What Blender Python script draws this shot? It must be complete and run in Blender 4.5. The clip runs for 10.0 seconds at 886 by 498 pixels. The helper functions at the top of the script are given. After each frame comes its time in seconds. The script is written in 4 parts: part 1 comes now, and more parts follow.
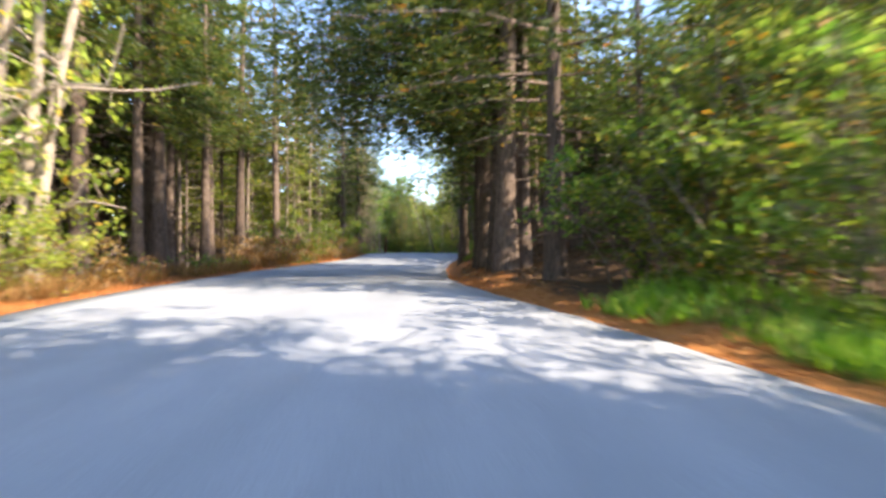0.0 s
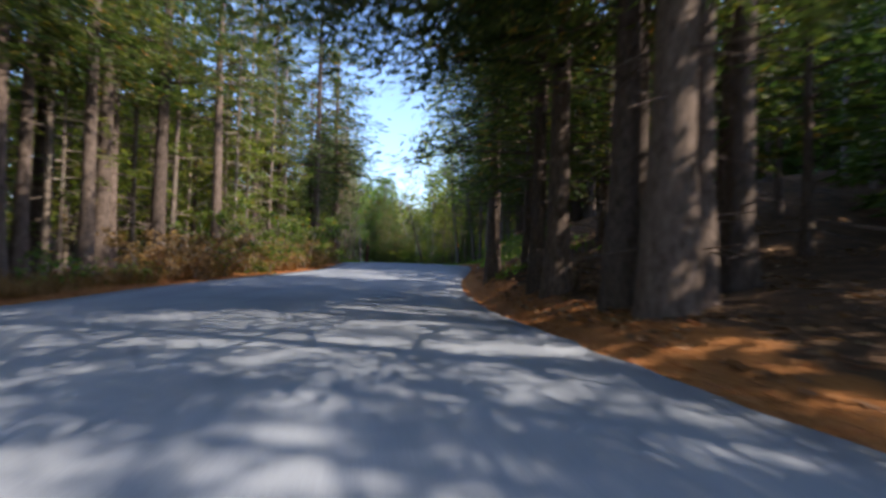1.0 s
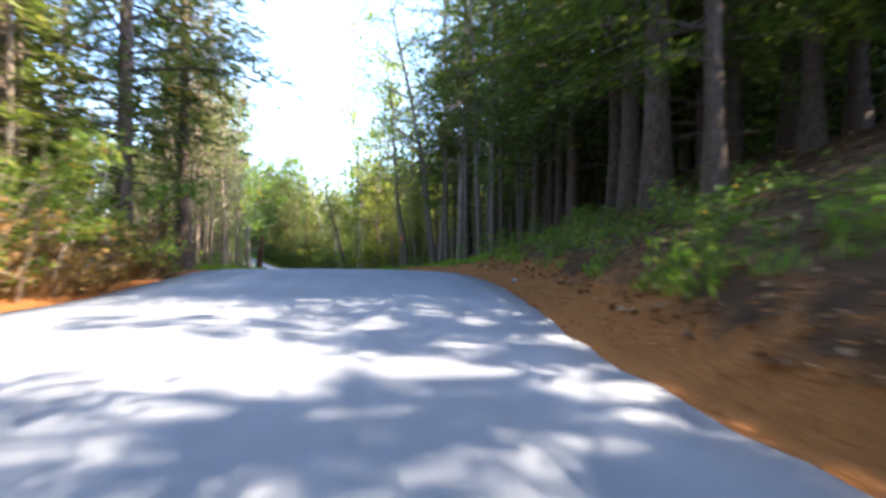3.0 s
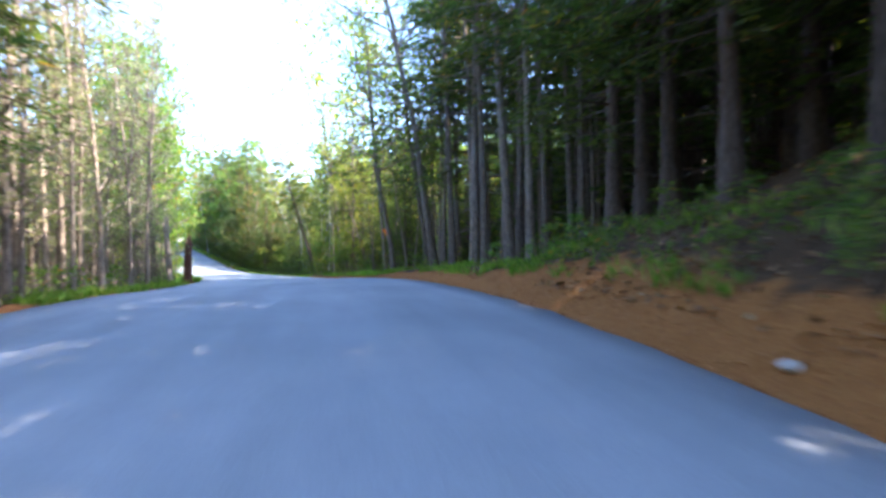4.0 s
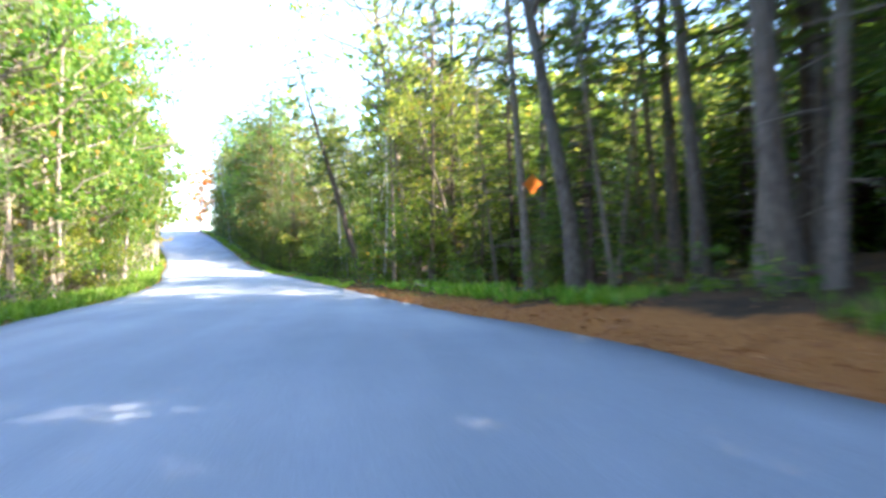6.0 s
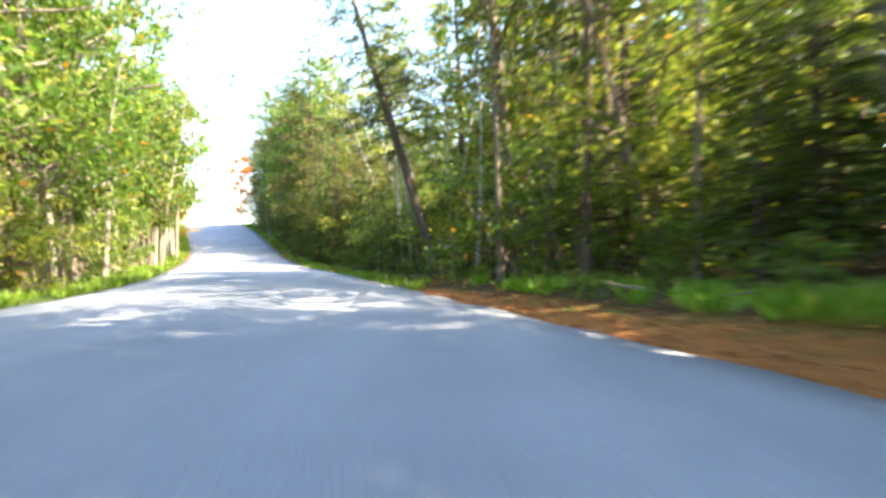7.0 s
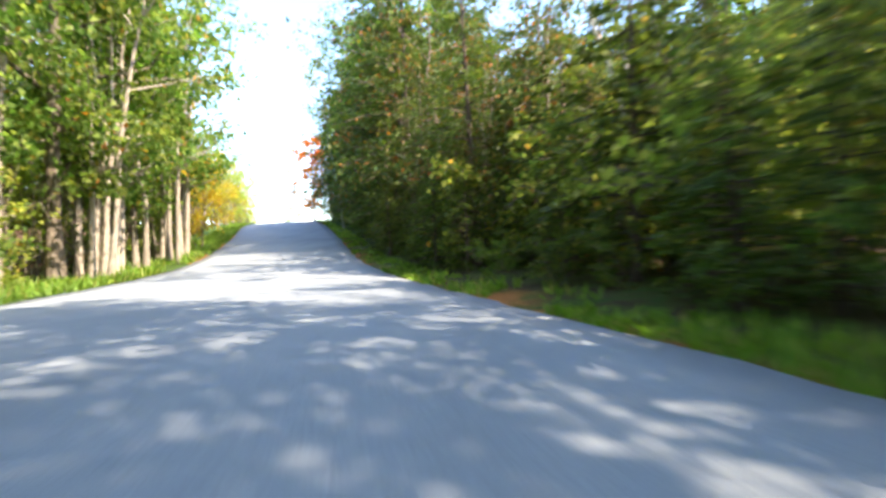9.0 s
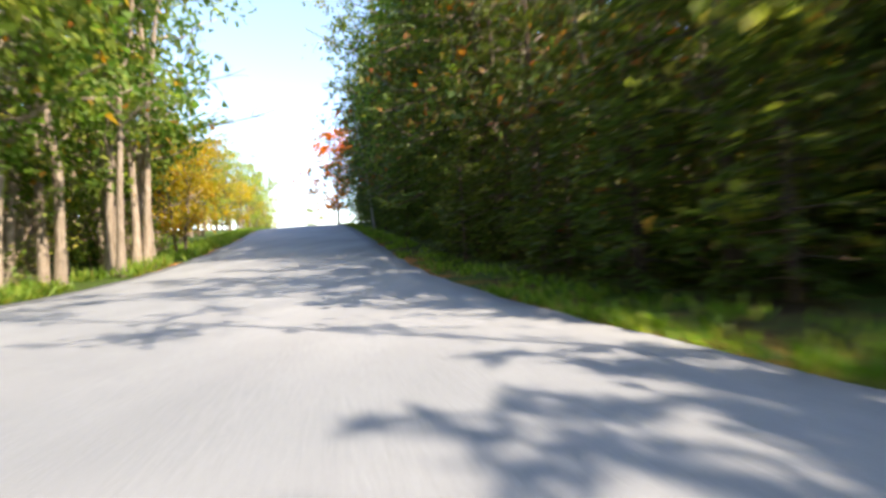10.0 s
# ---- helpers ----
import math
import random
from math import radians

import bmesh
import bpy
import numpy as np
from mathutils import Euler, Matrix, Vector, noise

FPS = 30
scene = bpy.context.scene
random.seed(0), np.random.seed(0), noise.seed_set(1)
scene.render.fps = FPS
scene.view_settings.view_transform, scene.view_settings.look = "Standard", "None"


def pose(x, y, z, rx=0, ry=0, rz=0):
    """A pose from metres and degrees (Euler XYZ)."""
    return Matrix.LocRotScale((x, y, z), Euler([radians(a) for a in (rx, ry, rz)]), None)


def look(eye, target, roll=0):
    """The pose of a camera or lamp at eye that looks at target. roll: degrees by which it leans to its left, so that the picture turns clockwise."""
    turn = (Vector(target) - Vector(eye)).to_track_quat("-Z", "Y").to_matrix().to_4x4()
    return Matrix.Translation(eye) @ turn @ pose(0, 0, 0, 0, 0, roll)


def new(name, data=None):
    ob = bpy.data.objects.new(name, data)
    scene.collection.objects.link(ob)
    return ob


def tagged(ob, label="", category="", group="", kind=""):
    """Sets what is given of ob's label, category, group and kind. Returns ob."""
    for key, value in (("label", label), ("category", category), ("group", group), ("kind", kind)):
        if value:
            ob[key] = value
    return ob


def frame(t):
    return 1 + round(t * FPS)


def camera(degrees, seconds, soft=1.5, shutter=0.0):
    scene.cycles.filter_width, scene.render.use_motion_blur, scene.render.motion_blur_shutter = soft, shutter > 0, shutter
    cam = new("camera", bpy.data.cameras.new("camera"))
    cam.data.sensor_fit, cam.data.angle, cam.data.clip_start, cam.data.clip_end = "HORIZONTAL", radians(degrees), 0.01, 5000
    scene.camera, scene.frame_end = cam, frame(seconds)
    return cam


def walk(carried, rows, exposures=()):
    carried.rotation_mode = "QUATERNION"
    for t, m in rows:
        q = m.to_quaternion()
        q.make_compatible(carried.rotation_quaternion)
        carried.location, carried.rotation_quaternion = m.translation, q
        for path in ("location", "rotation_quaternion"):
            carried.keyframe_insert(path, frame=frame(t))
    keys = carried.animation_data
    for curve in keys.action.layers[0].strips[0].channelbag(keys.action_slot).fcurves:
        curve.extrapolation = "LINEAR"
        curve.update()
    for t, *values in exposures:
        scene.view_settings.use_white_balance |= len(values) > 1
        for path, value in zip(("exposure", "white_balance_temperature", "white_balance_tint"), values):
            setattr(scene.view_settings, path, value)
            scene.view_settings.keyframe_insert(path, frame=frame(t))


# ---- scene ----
cam = camera(76.1, 10.0, soft=3.0, shutter=0.5)
METRES, EYE, TILT, LEAN, TURN = 80.0, 0.9, 0.0, 0.0, 0.0
ROWS = [
    (0.0, 0.0, 0.0, 0.0, -0.0, -0.0, 0.0),
    (0.5, -0.0089, 0.0574, -0.0003, -0.75, 0.54, -0.88),
    (1.0, -0.0162, 0.1133, -0.0005, -2.29, 1.13, -1.74),
    (1.5, -0.0232, 0.1695, -0.0011, -4.25, 1.42, -1.9),
    (2.0, -0.0277, 0.2244, -0.0011, -6.54, 1.74, -1.82),
    (2.5, -0.0294, 0.2778, -0.001, -9.13, 1.68, -1.75),
    (4.0, -0.0184, 0.4388, 0.0058, -13.56, 0.02, 1.25),
    (4.5, -0.0153, 0.4905, 0.0064, -13.36, 0.09, 1.17),
    (5.0, -0.013, 0.5412, 0.0059, -12.39, 0.09, 0.84),
    (5.5, -0.0123, 0.5897, 0.0059, -10.66, -0.4, 0.83),
    (7.0, -0.0205, 0.7315, -0.0014, -3.81, -1.06, 1.81),
    (7.5, -0.0272, 0.7791, -0.0029, -1.39, -1.31, 2.06),
    (8.0, -0.0359, 0.8233, -0.0047, 0.57, -1.02, 2.28),
    (8.5, -0.045, 0.8662, -0.0058, 2.43, -0.38, 2.65),
    (9.0, -0.0548, 0.9082, -0.0068, 4.33, -0.5, 2.79),
    (9.5, -0.0671, 0.9493, -0.0072, 5.65, -0.03, 2.94),
    (10.0, -0.0797, 0.9897, -0.0081, 6.7, 0.36, 3.32),
]
EXPOSURES = [(0.0, 2.3, 6900, 14), (0.5, 1.72, 6450, 14), (1.0, 1.3, 6150, 15), (1.5, 2.2, 7400, 14), (2.0, 2.42, 7600, 14), (2.5, 2.72, 7000, 12), (2.7, 2.66, 6800, 13), (4.0, 3.08, 5900, 16),
             (5.0, 3.33, 5800, 16), (5.5, 3.35, 5800, 14), (7.0, 3.1, 7100, 12), (8.0, 2.6, 6900, 11), (8.5, 2.5, 6800, 11), (9.0, 2.42, 6800, 10), (10.0, 1.9, 7200, 14)]
walk(cam, [(t, pose(0, 0, EYE, TILT, LEAN, TURN) @ pose(METRES * x, METRES * y, METRES * z, 90 + pitch, roll, yaw)) for t, x, y, z, yaw, pitch, roll in ROWS], EXPOSURES)

# ---- daylight ----
SUN_AZ, SUN_EL = radians(112), radians(41)      # from +y towards +x
world = bpy.data.worlds.new("sky")
scene.world = world
world.use_nodes = True
wn = world.node_tree.nodes
sky = wn.new("ShaderNodeTexSky")
sky.sky_type = "NISHITA"
sky.sun_disc = False
sky.sun_elevation, sky.sun_rotation = SUN_EL, SUN_AZ
sky.air_density, sky.dust_density, sky.ozone_density = 1.0, 0.8, 3.0
world.node_tree.links.new(sky.outputs[0], wn["Background"].inputs[0])
wn["Background"].inputs[1].default_value = 0.15
sun = bpy.data.lights.new("sun", "SUN")
sun.energy, sun.angle, sun.color = 3.1, radians(0.5), (1.0, 0.89, 0.72)
sun_dir = Vector((math.sin(SUN_AZ) * math.cos(SUN_EL), math.cos(SUN_AZ) * math.cos(SUN_EL), math.sin(SUN_EL)))
new("sun", sun).matrix_world = look(sun_dir * 200, (0, 0, 0))

# ---- materials ----


def node_material(name):
    m = bpy.data.materials.new(name)
    m.use_nodes = True
    n = m.node_tree.nodes
    return m, n, m.node_tree.links, n["Principled BSDF"], n["Material Output"]


def ramp(n, links, source, stops):
    r = n.new("ShaderNodeValToRGB")
    e = r.color_ramp.elements
    while len(e) < len(stops):
        e.new(0.5)
    for k, (p, c) in zip(e, stops):
        k.position, k.color = p, (*c, 1) if len(c) == 3 else c
    links.new(source, r.inputs[0])
    return r


def noise_node(n, links, scale, detail=4.0, rough=0.6, coord=None, stretch=None):
    t = n.new("ShaderNodeTexNoise")
    t.inputs["Scale"].default_value, t.inputs["Detail"].default_value, t.inputs["Roughness"].default_value = scale, detail, rough
    if coord is None:
        coord = n.new("ShaderNodeTexCoord").outputs["Object"]
    if stretch:
        mp = n.new("ShaderNodeMapping")
        mp.inputs["Scale"].default_value = stretch
        links.new(coord, mp.inputs[0])
        coord = mp.outputs[0]
    links.new(coord, t.inputs["Vector"])
    return t


def mixed(n, links, fac, a, b, mode="MIX"):
    m = n.new("ShaderNodeMix")
    m.data_type, m.blend_type = "RGBA", mode
    for k, v in ((0, fac), (6, a), (7, b)):
        if hasattr(v, "links"):
            links.new(v, m.inputs[k])
        else:
            m.inputs[k].default_value = v if k == 0 else (*v, 1)
    return m.outputs[2]


def bumped(n, links, bsdf, height, strength, distance):
    b = n.new("ShaderNodeBump")
    b.inputs["Strength"].default_value, b.inputs["Distance"].default_value = strength, distance
    links.new(height, b.inputs["Height"])
    links.new(b.outputs[0], bsdf.inputs["Normal"])


def asphalt_material():
    m, n, links, p, out = node_material("worn_asphalt")
    fine = noise_node(n, links, 90, 3, 0.7)
    patch = noise_node(n, links, 0.35, 5, 0.6)
    streak = noise_node(n, links, 1.4, 3, 0.5, stretch=(1.0, 0.12, 1.0))
    base = ramp(n, links, patch.outputs[0], [(0.3, (0.235, 0.255, 0.285)), (0.7, (0.315, 0.33, 0.355))])
    c = mixed(n, links, 0.5, base.outputs[0], ramp(n, links, fine.outputs[0], [(0.3, (0.25, 0.25, 0.25)), (0.75, (0.75, 0.75, 0.75))]).outputs[0], "OVERLAY")
    c = mixed(n, links, 0.35, c, ramp(n, links, streak.outputs[0], [(0.35, (0.35, 0.35, 0.36)), (0.65, (0.6, 0.6, 0.6))]).outputs[0], "OVERLAY")
    links.new(c, p.inputs["Base Color"])
    p.inputs["Roughness"].default_value = 0.85
    p.inputs["Specular IOR Level"].default_value = 0.3
    bumped(n, links, p, fine.outputs[0], 0.5, 0.01)
    return m


def ground_material():
    """Forest floor: brown duff, orange pine needles by the attribute litter, moss and grass soil by the attribute green."""
    m, n, links, p, out = node_material("forest_floor")
    fine = noise_node(n, links, 45, 4, 0.7)
    mid = noise_node(n, links, 2.2, 5, 0.65)
    duff = ramp(n, links, mid.outputs[0], [(0.3, (0.05, 0.034, 0.022)), (0.6, (0.13, 0.075, 0.04)), (0.8, (0.2, 0.12, 0.06))])
    needles = ramp(n, links, fine.outputs[0], [(0.3, (0.26, 0.095, 0.028)), (0.55, (0.42, 0.17, 0.05)), (0.75, (0.55, 0.28, 0.1))])
    moss = ramp(n, links, fine.outputs[0], [(0.3, (0.03, 0.06, 0.012)), (0.7, (0.09, 0.15, 0.03))])
    for name, src, soft in (("litter", needles, 0.55), ("green", moss, 0.6)):
        a = n.new("ShaderNodeAttribute")
        a.attribute_name = name
        add = n.new("ShaderNodeMath")
        add.operation = "ADD"
        links.new(a.outputs["Fac"], add.inputs[0])
        links.new(mid.outputs[0], add.inputs[1])
        f = ramp(n, links, add.outputs[0], [(0.75, (0, 0, 0)), (1.05, (1, 1, 1))])
        prev = duff.outputs[0] if name == "litter" else c
        c = mixed(n, links, f.outputs[0], prev, src.outputs[0])
    c = mixed(n, links, 0.4, c, ramp(n, links, fine.outputs[0], [(0.3, (0.2, 0.2, 0.2)), (0.75, (0.8, 0.8, 0.8))]).outputs[0], "OVERLAY")
    links.new(c, p.inputs["Base Color"])
    p.inputs["Roughness"].default_value = 0.95
    p.inputs["Specular IOR Level"].default_value = 0.15
    bumped(n, links, p, fine.outputs[0], 0.8, 0.03)
    return m


def bark_material(name, dark, light, stretch=(6, 6, 1.2), patch=None):
    m, n, links, p, out = node_material(name)
    co = n.new("ShaderNodeTexCoord").outputs["Object"]
    ridges = noise_node(n, links, 5, 5, 0.7, co, stretch)
    big = noise_node(n, links, 1.1, 3, 0.6, co)
    c = ramp(n, links, ridges.outputs[0], [(0.35, dark), (0.68, light)]).outputs[0]
    if patch:
        c = mixed(n, links, ramp(n, links, big.outputs[0], [(0.52, (0, 0, 0)), (0.64, (1, 1, 1))]).outputs[0], c, patch)
    info = n.new("ShaderNodeObjectInfo")
    tone = n.new("ShaderNodeMapRange")
    tone.inputs["To Min"].default_value, tone.inputs["To Max"].default_value = 0.7, 1.25
    links.new(info.outputs["Random"], tone.inputs[0])
    v = n.new("ShaderNodeHueSaturation")
    links.new(tone.outputs[0], v.inputs["Value"])
    links.new(c, v.inputs["Color"])
    links.new(v.outputs[0], p.inputs["Base Color"])
    p.inputs["Roughness"].default_value = 0.9
    p.inputs["Specular IOR Level"].default_value = 0.2
    bumped(n, links, p, ridges.outputs[0], 0.7, 0.03)
    return m


def leaf_material(name, stops, through_light=0.55, tree_shift=0.018, glow=1.6, vivid=1.1):
    """Leaves that vary one by one and from tree to tree, and let some light through."""
    m, n, links, p, out = node_material(name)
    geo = n.new("ShaderNodeNewGeometry")
    c = ramp(n, links, geo.outputs["Random Per Island"], stops)
    info = n.new("ShaderNodeObjectInfo")
    hsv = n.new("ShaderNodeHueSaturation")
    for socket, lo, hi in (("Hue", 0.5 - tree_shift, 0.5 + tree_shift * 0.6), ("Value", 0.8, 1.2)):
        r = n.new("ShaderNodeMapRange")
        r.inputs["To Min"].default_value, r.inputs["To Max"].default_value = lo, hi
        links.new(info.outputs["Random"], r.inputs[0])
        links.new(r.outputs[0], hsv.inputs[socket])
    links.new(c.outputs[0], hsv.inputs["Color"])
    links.new(hsv.outputs[0], p.inputs["Base Color"])
    p.inputs["Roughness"].default_value = 0.55
    p.inputs["Specular IOR Level"].default_value = 0.35
    tr = n.new("ShaderNodeBsdfTranslucent")
    bright = n.new("ShaderNodeHueSaturation")
    bright.inputs["Value"].default_value, bright.inputs["Saturation"].default_value = glow, vivid
    links.new(hsv.outputs[0], bright.inputs["Color"])
    links.new(bright.outputs[0], tr.inputs["Color"])
    mx = n.new("ShaderNodeMixShader")
    mx.inputs[0].default_value = through_light
    links.new(p.outputs[0], mx.inputs[1])
    links.new(tr.outputs[0], mx.inputs[2])
    links.new(mx.outputs[0], out.inputs[0])
    return m


def plain_material(name, colour, rough=0.6, scale=14, spread=0.25):
    m, n, links, p, out = node_material(name)
    t = noise_node(n, links, scale, 4)
    lo, hi = [tuple(v * (1 - spread) for v in colour), tuple(min(1, v * (1 + spread)) for v in colour)]
    links.new(ramp(n, links, t.outputs[0], [(0.3, lo), (0.7, hi)]).outputs[0], p.inputs["Base Color"])
    p.inputs["Roughness"].default_value = rough
    bumped(n, links, p, t.outputs[0], 0.3, 0.01)
    return m


ASPHALT, FLOOR = asphalt_material(), ground_material()
BARK_PINE = bark_material("pine_bark", (0.055, 0.04, 0.032), (0.23, 0.17, 0.135))
BARK_GREY = bark_material("grey_bark", (0.12, 0.092, 0.07), (0.38, 0.3, 0.235), (5, 5, 1.5), (0.26, 0.23, 0.18))
BARK_BIRCH = bark_material("birch_bark", (0.3, 0.27, 0.24), (0.68, 0.66, 0.62), (2, 2, 9), (0.55, 0.5, 0.45))
BARK_CEDAR = bark_material("cedar_bark", (0.22, 0.17, 0.13), (0.5, 0.43, 0.36), (7, 7, 0.8))
BARK_LOG = bark_material("mossy_log_bark", (0.07, 0.055, 0.036), (0.27, 0.21, 0.14), (5, 1.2, 5), (0.13, 0.13, 0.06))
BARK_RED = bark_material("rotten_red_wood", (0.08, 0.035, 0.025), (0.25, 0.11, 0.07))
PINE = leaf_material("pine_needles", [(0.0, (0.033, 0.056, 0.014)), (0.6, (0.080, 0.120, 0.027)), (0.93, (0.180, 0.192, 0.038)), (1.0, (0.400, 0.208, 0.054))], 0.4)
HEMLOCK = leaf_material("hemlock_needles", [(0.0, (0.052, 0.076, 0.013)), (0.7, (0.099, 0.162, 0.030)), (1.0, (0.221, 0.255, 0.041))], 0.35)
# Lighter copy of PINE: sunlight on the left-hand pines put into the colour.
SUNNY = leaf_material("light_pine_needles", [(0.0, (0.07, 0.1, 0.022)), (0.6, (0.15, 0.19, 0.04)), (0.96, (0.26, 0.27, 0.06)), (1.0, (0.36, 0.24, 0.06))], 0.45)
GREEN = leaf_material("green_leaves", [(0.0, (0.057, 0.12, 0.02)), (0.55, (0.135, 0.225, 0.042)), (0.96, (0.28, 0.335, 0.07)), (1.0, (0.52, 0.23, 0.05))])
# Yellow-green of their own, with the bend's sunlit brightness added to the colour.
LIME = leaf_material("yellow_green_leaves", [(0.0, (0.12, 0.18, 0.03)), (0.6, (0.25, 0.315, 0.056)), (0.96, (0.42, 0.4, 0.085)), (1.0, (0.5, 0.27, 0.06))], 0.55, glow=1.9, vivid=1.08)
RUST = leaf_material("rusty_green_leaves", [(0.0, (0.045, 0.09, 0.02)), (0.6, (0.105, 0.155, 0.034)), (0.85, (0.22, 0.165, 0.04)), (1.0, (0.400, 0.125, 0.037))], 0.35)
YELLOW = leaf_material("yellow_leaves", [(0.0, (0.36, 0.33, 0.03)), (0.75, (0.58, 0.48, 0.06)), (1.0, (0.52, 0.27, 0.04))], 0.5)
PALE = leaf_material("pale_thin_leaves", [(0.0, (0.14, 0.18, 0.07)), (0.7, (0.26, 0.29, 0.12)), (1.0, (0.36, 0.3, 0.16))], 0.5)
RED = leaf_material("orange_red_leaves", [(0.0, (0.4, 0.05, 0.015)), (0.6, (0.6, 0.12, 0.025)), (1.0, (0.55, 0.22, 0.04))], 0.45)
GRASS = leaf_material("verge_grass", [(0.0, (0.09, 0.19, 0.022)), (0.6, (0.19, 0.34, 0.045)), (0.93, (0.31, 0.41, 0.075)), (1.0, (0.420, 0.336, 0.120))], 0.45)
DRY = leaf_material("dry_brown_stalks", [(0.0, (0.12, 0.09, 0.03)), (0.5, (0.28, 0.18, 0.06)), (1.0, (0.4, 0.24, 0.09))], 0.35)
DEAD_LEAF = leaf_material("dead_brown_leaves", [(0.0, (0.14, 0.075, 0.035)), (0.6, (0.27, 0.15, 0.065)), (0.95, (0.42, 0.26, 0.12)), (1.0, (0.55, 0.4, 0.2))], 0.1)
NEEDLES = leaf_material("fallen_needles", [(0.0, (0.2, 0.07, 0.02)), (0.6, (0.42, 0.17, 0.05)), (1.0, (0.6, 0.32, 0.12))], 0.1)

# ---- the lie of the land ----
# y, then the right edge's x and z and the left edge's x and z
EDGES = [(-80, 24, 0.5, 14, 0.5), (-20, 8.3, 0.1, 1.2, 0.1), (0, 3.08, 0.0, -3.9, 0.0), (4, 2.11, 0.08, -4.7, 0.06), (8, 1.2, 0.14, -5.62, 0.11), (12, 0.45, 0.13, -6.5, 0.05),
         (16, 0.27, 0.02, -7.27, 0.01), (20, 0.19, -0.15, -7.75, -0.04), (24, 0.17, -0.19, -7.9, 0.0), (28, 0.13, -0.13, -7.52, 0.04), (32, 0.32, 0.07, -6.86, 0.14),
         (36, 1.1, 0.33, -6.0, 0.24), (40, 1.5, 0.49, -5.84, 0.44), (44, 1.7, 0.55, -5.9, 0.57), (48, 1.82, 0.51, -5.7, 0.56), (52, 1.7, 0.46, -5.4, 0.43),
         (56, 1.02, 0.38, -5.42, 0.34), (60, 0.25, 0.15, -5.64, 0.29), (64, -0.7, 0.05, -6.25, 0.15), (68, -1.7, -0.01, -7.25, 0.0), (72, -2.68, -0.11, -8.1, -0.07),
         (76, -3.68, -0.18, -9.15, -0.1), (80, -5.0, -0.22, -10.5, -0.11), (84, -6.44, -0.18, -11.65, -0.08), (88, -7.95, 0.06, -12.72, 0.1), (92, -9.2, 0.43, -14.0, 0.42),
         (100, -11.7, 1.08, -17.0, 1.09), (108, -14.3, 1.76, -20.2, 1.79), (116, -17.1, 2.44, -23.4, 2.48), (124, -19.9, 3.04, -26.3, 3.06), (132, -22.6, 3.5, -29.0, 3.52),
         (140, -25.6, 3.55, -31.9, 3.55), (170, -37, 1.5, -43.5, 1.5), (230, -59, -4, -65.5, -4), (600, -190, -10, -196.5, -10)]


def smooth_table(rows):
    """A table sampled each half metre, with its corners rounded off."""
    ys = np.arange(-80, 600.1, 0.5)
    v = np.interp(ys, *np.array(rows, float).T)
    k = np.hanning(15)
    pad = np.r_[v[0] + (v[1] - v[0]) * np.arange(-7, 0), v, v[-1] + (v[-1] - v[-2]) * np.arange(1, 8)]
    return ys, np.convolve(pad, k / k.sum(), "valid")


YS, ROAD_R = smooth_table([row[:2] for row in EDGES])
RIGHT_Z, ROAD_L, LEFT_Z = [smooth_table([(row[0], row[k]) for row in EDGES])[1] for k in (2, 3, 4)]


def road_z(y, f=0.5):
    """Height of the road a fraction f of its width from the left edge."""
    a, b = float(np.interp(y, YS, LEFT_Z)), float(np.interp(y, YS, RIGHT_Z))
    return a + (b - a) * f


def right_x(y):
    return float(np.interp(y, YS, ROAD_R))


def left_x(y):
    return float(np.interp(y, YS, ROAD_L))


def bank(y, u):
    """Height of the ground over the road, u metres out from its edge (right: plus, left: minus)."""
    if u >= 0:
        toe = float(np.interp(y, [-10, 5, 12, 18, 22, 26, 34, 42, 48, 52, 58, 66, 90, 130], [0.02, 0.05, 0.16, 0.32, 0.5, 0.95, 0.95, 0.7, 0.42, 0.32, 0.22, 0.06, 0.08, 0.05]))
        back = float(np.interp(y, [12, 20, 26, 42, 50, 58, 66, 130], [0.09, 0.2, 0.45, 0.45, 0.18, 0.12, 0.03, 0.03]))
        return toe * min(max(0.0, u - 0.25), 0.9) + back * (max(0.0, min(u, 7) - 1.15) + 0.4 * max(0.0, min(u, 13) - 7) + 0.05 * max(0.0, min(u, 40) - 13))
    d = -u
    steep = float(np.interp(y, [-10, 10, 40, 60, 80, 100, 130], [0.06, 0.03, 0.02, -0.06, -0.02, 0.05, 0.05]))
    return steep * max(0.0, min(d, 16) - 0.5)


def ground_z(x, y):
    r, l = right_x(y), left_x(y)
    u = x - r if x > r else (x - l if x < l else 0)
    z = road_z(y, min(1.0, max(0.0, (x - l) / (r - l)))) + bank(y, u)
    far = min(1.0, abs(u) / 3)
    return z + far * (0.16 * noise.noise((x * 0.45, y * 0.45, 3.1)) + 0.05 * noise.noise((x * 1.7, y * 1.7, 7.7))) - 0.04


def add_mesh(name, verts, faces, material, parent=None, smooth=True):
    me = bpy.data.meshes.new(name)
    me.from_pydata([tuple(v) for v in verts], [], [tuple(f) for f in faces])
    me.materials.append(material)
    if smooth:
        me.polygons.foreach_set("use_smooth", [True] * len(me.polygons))
    ob = new(name, me)
    ob.parent = parent
    return ob


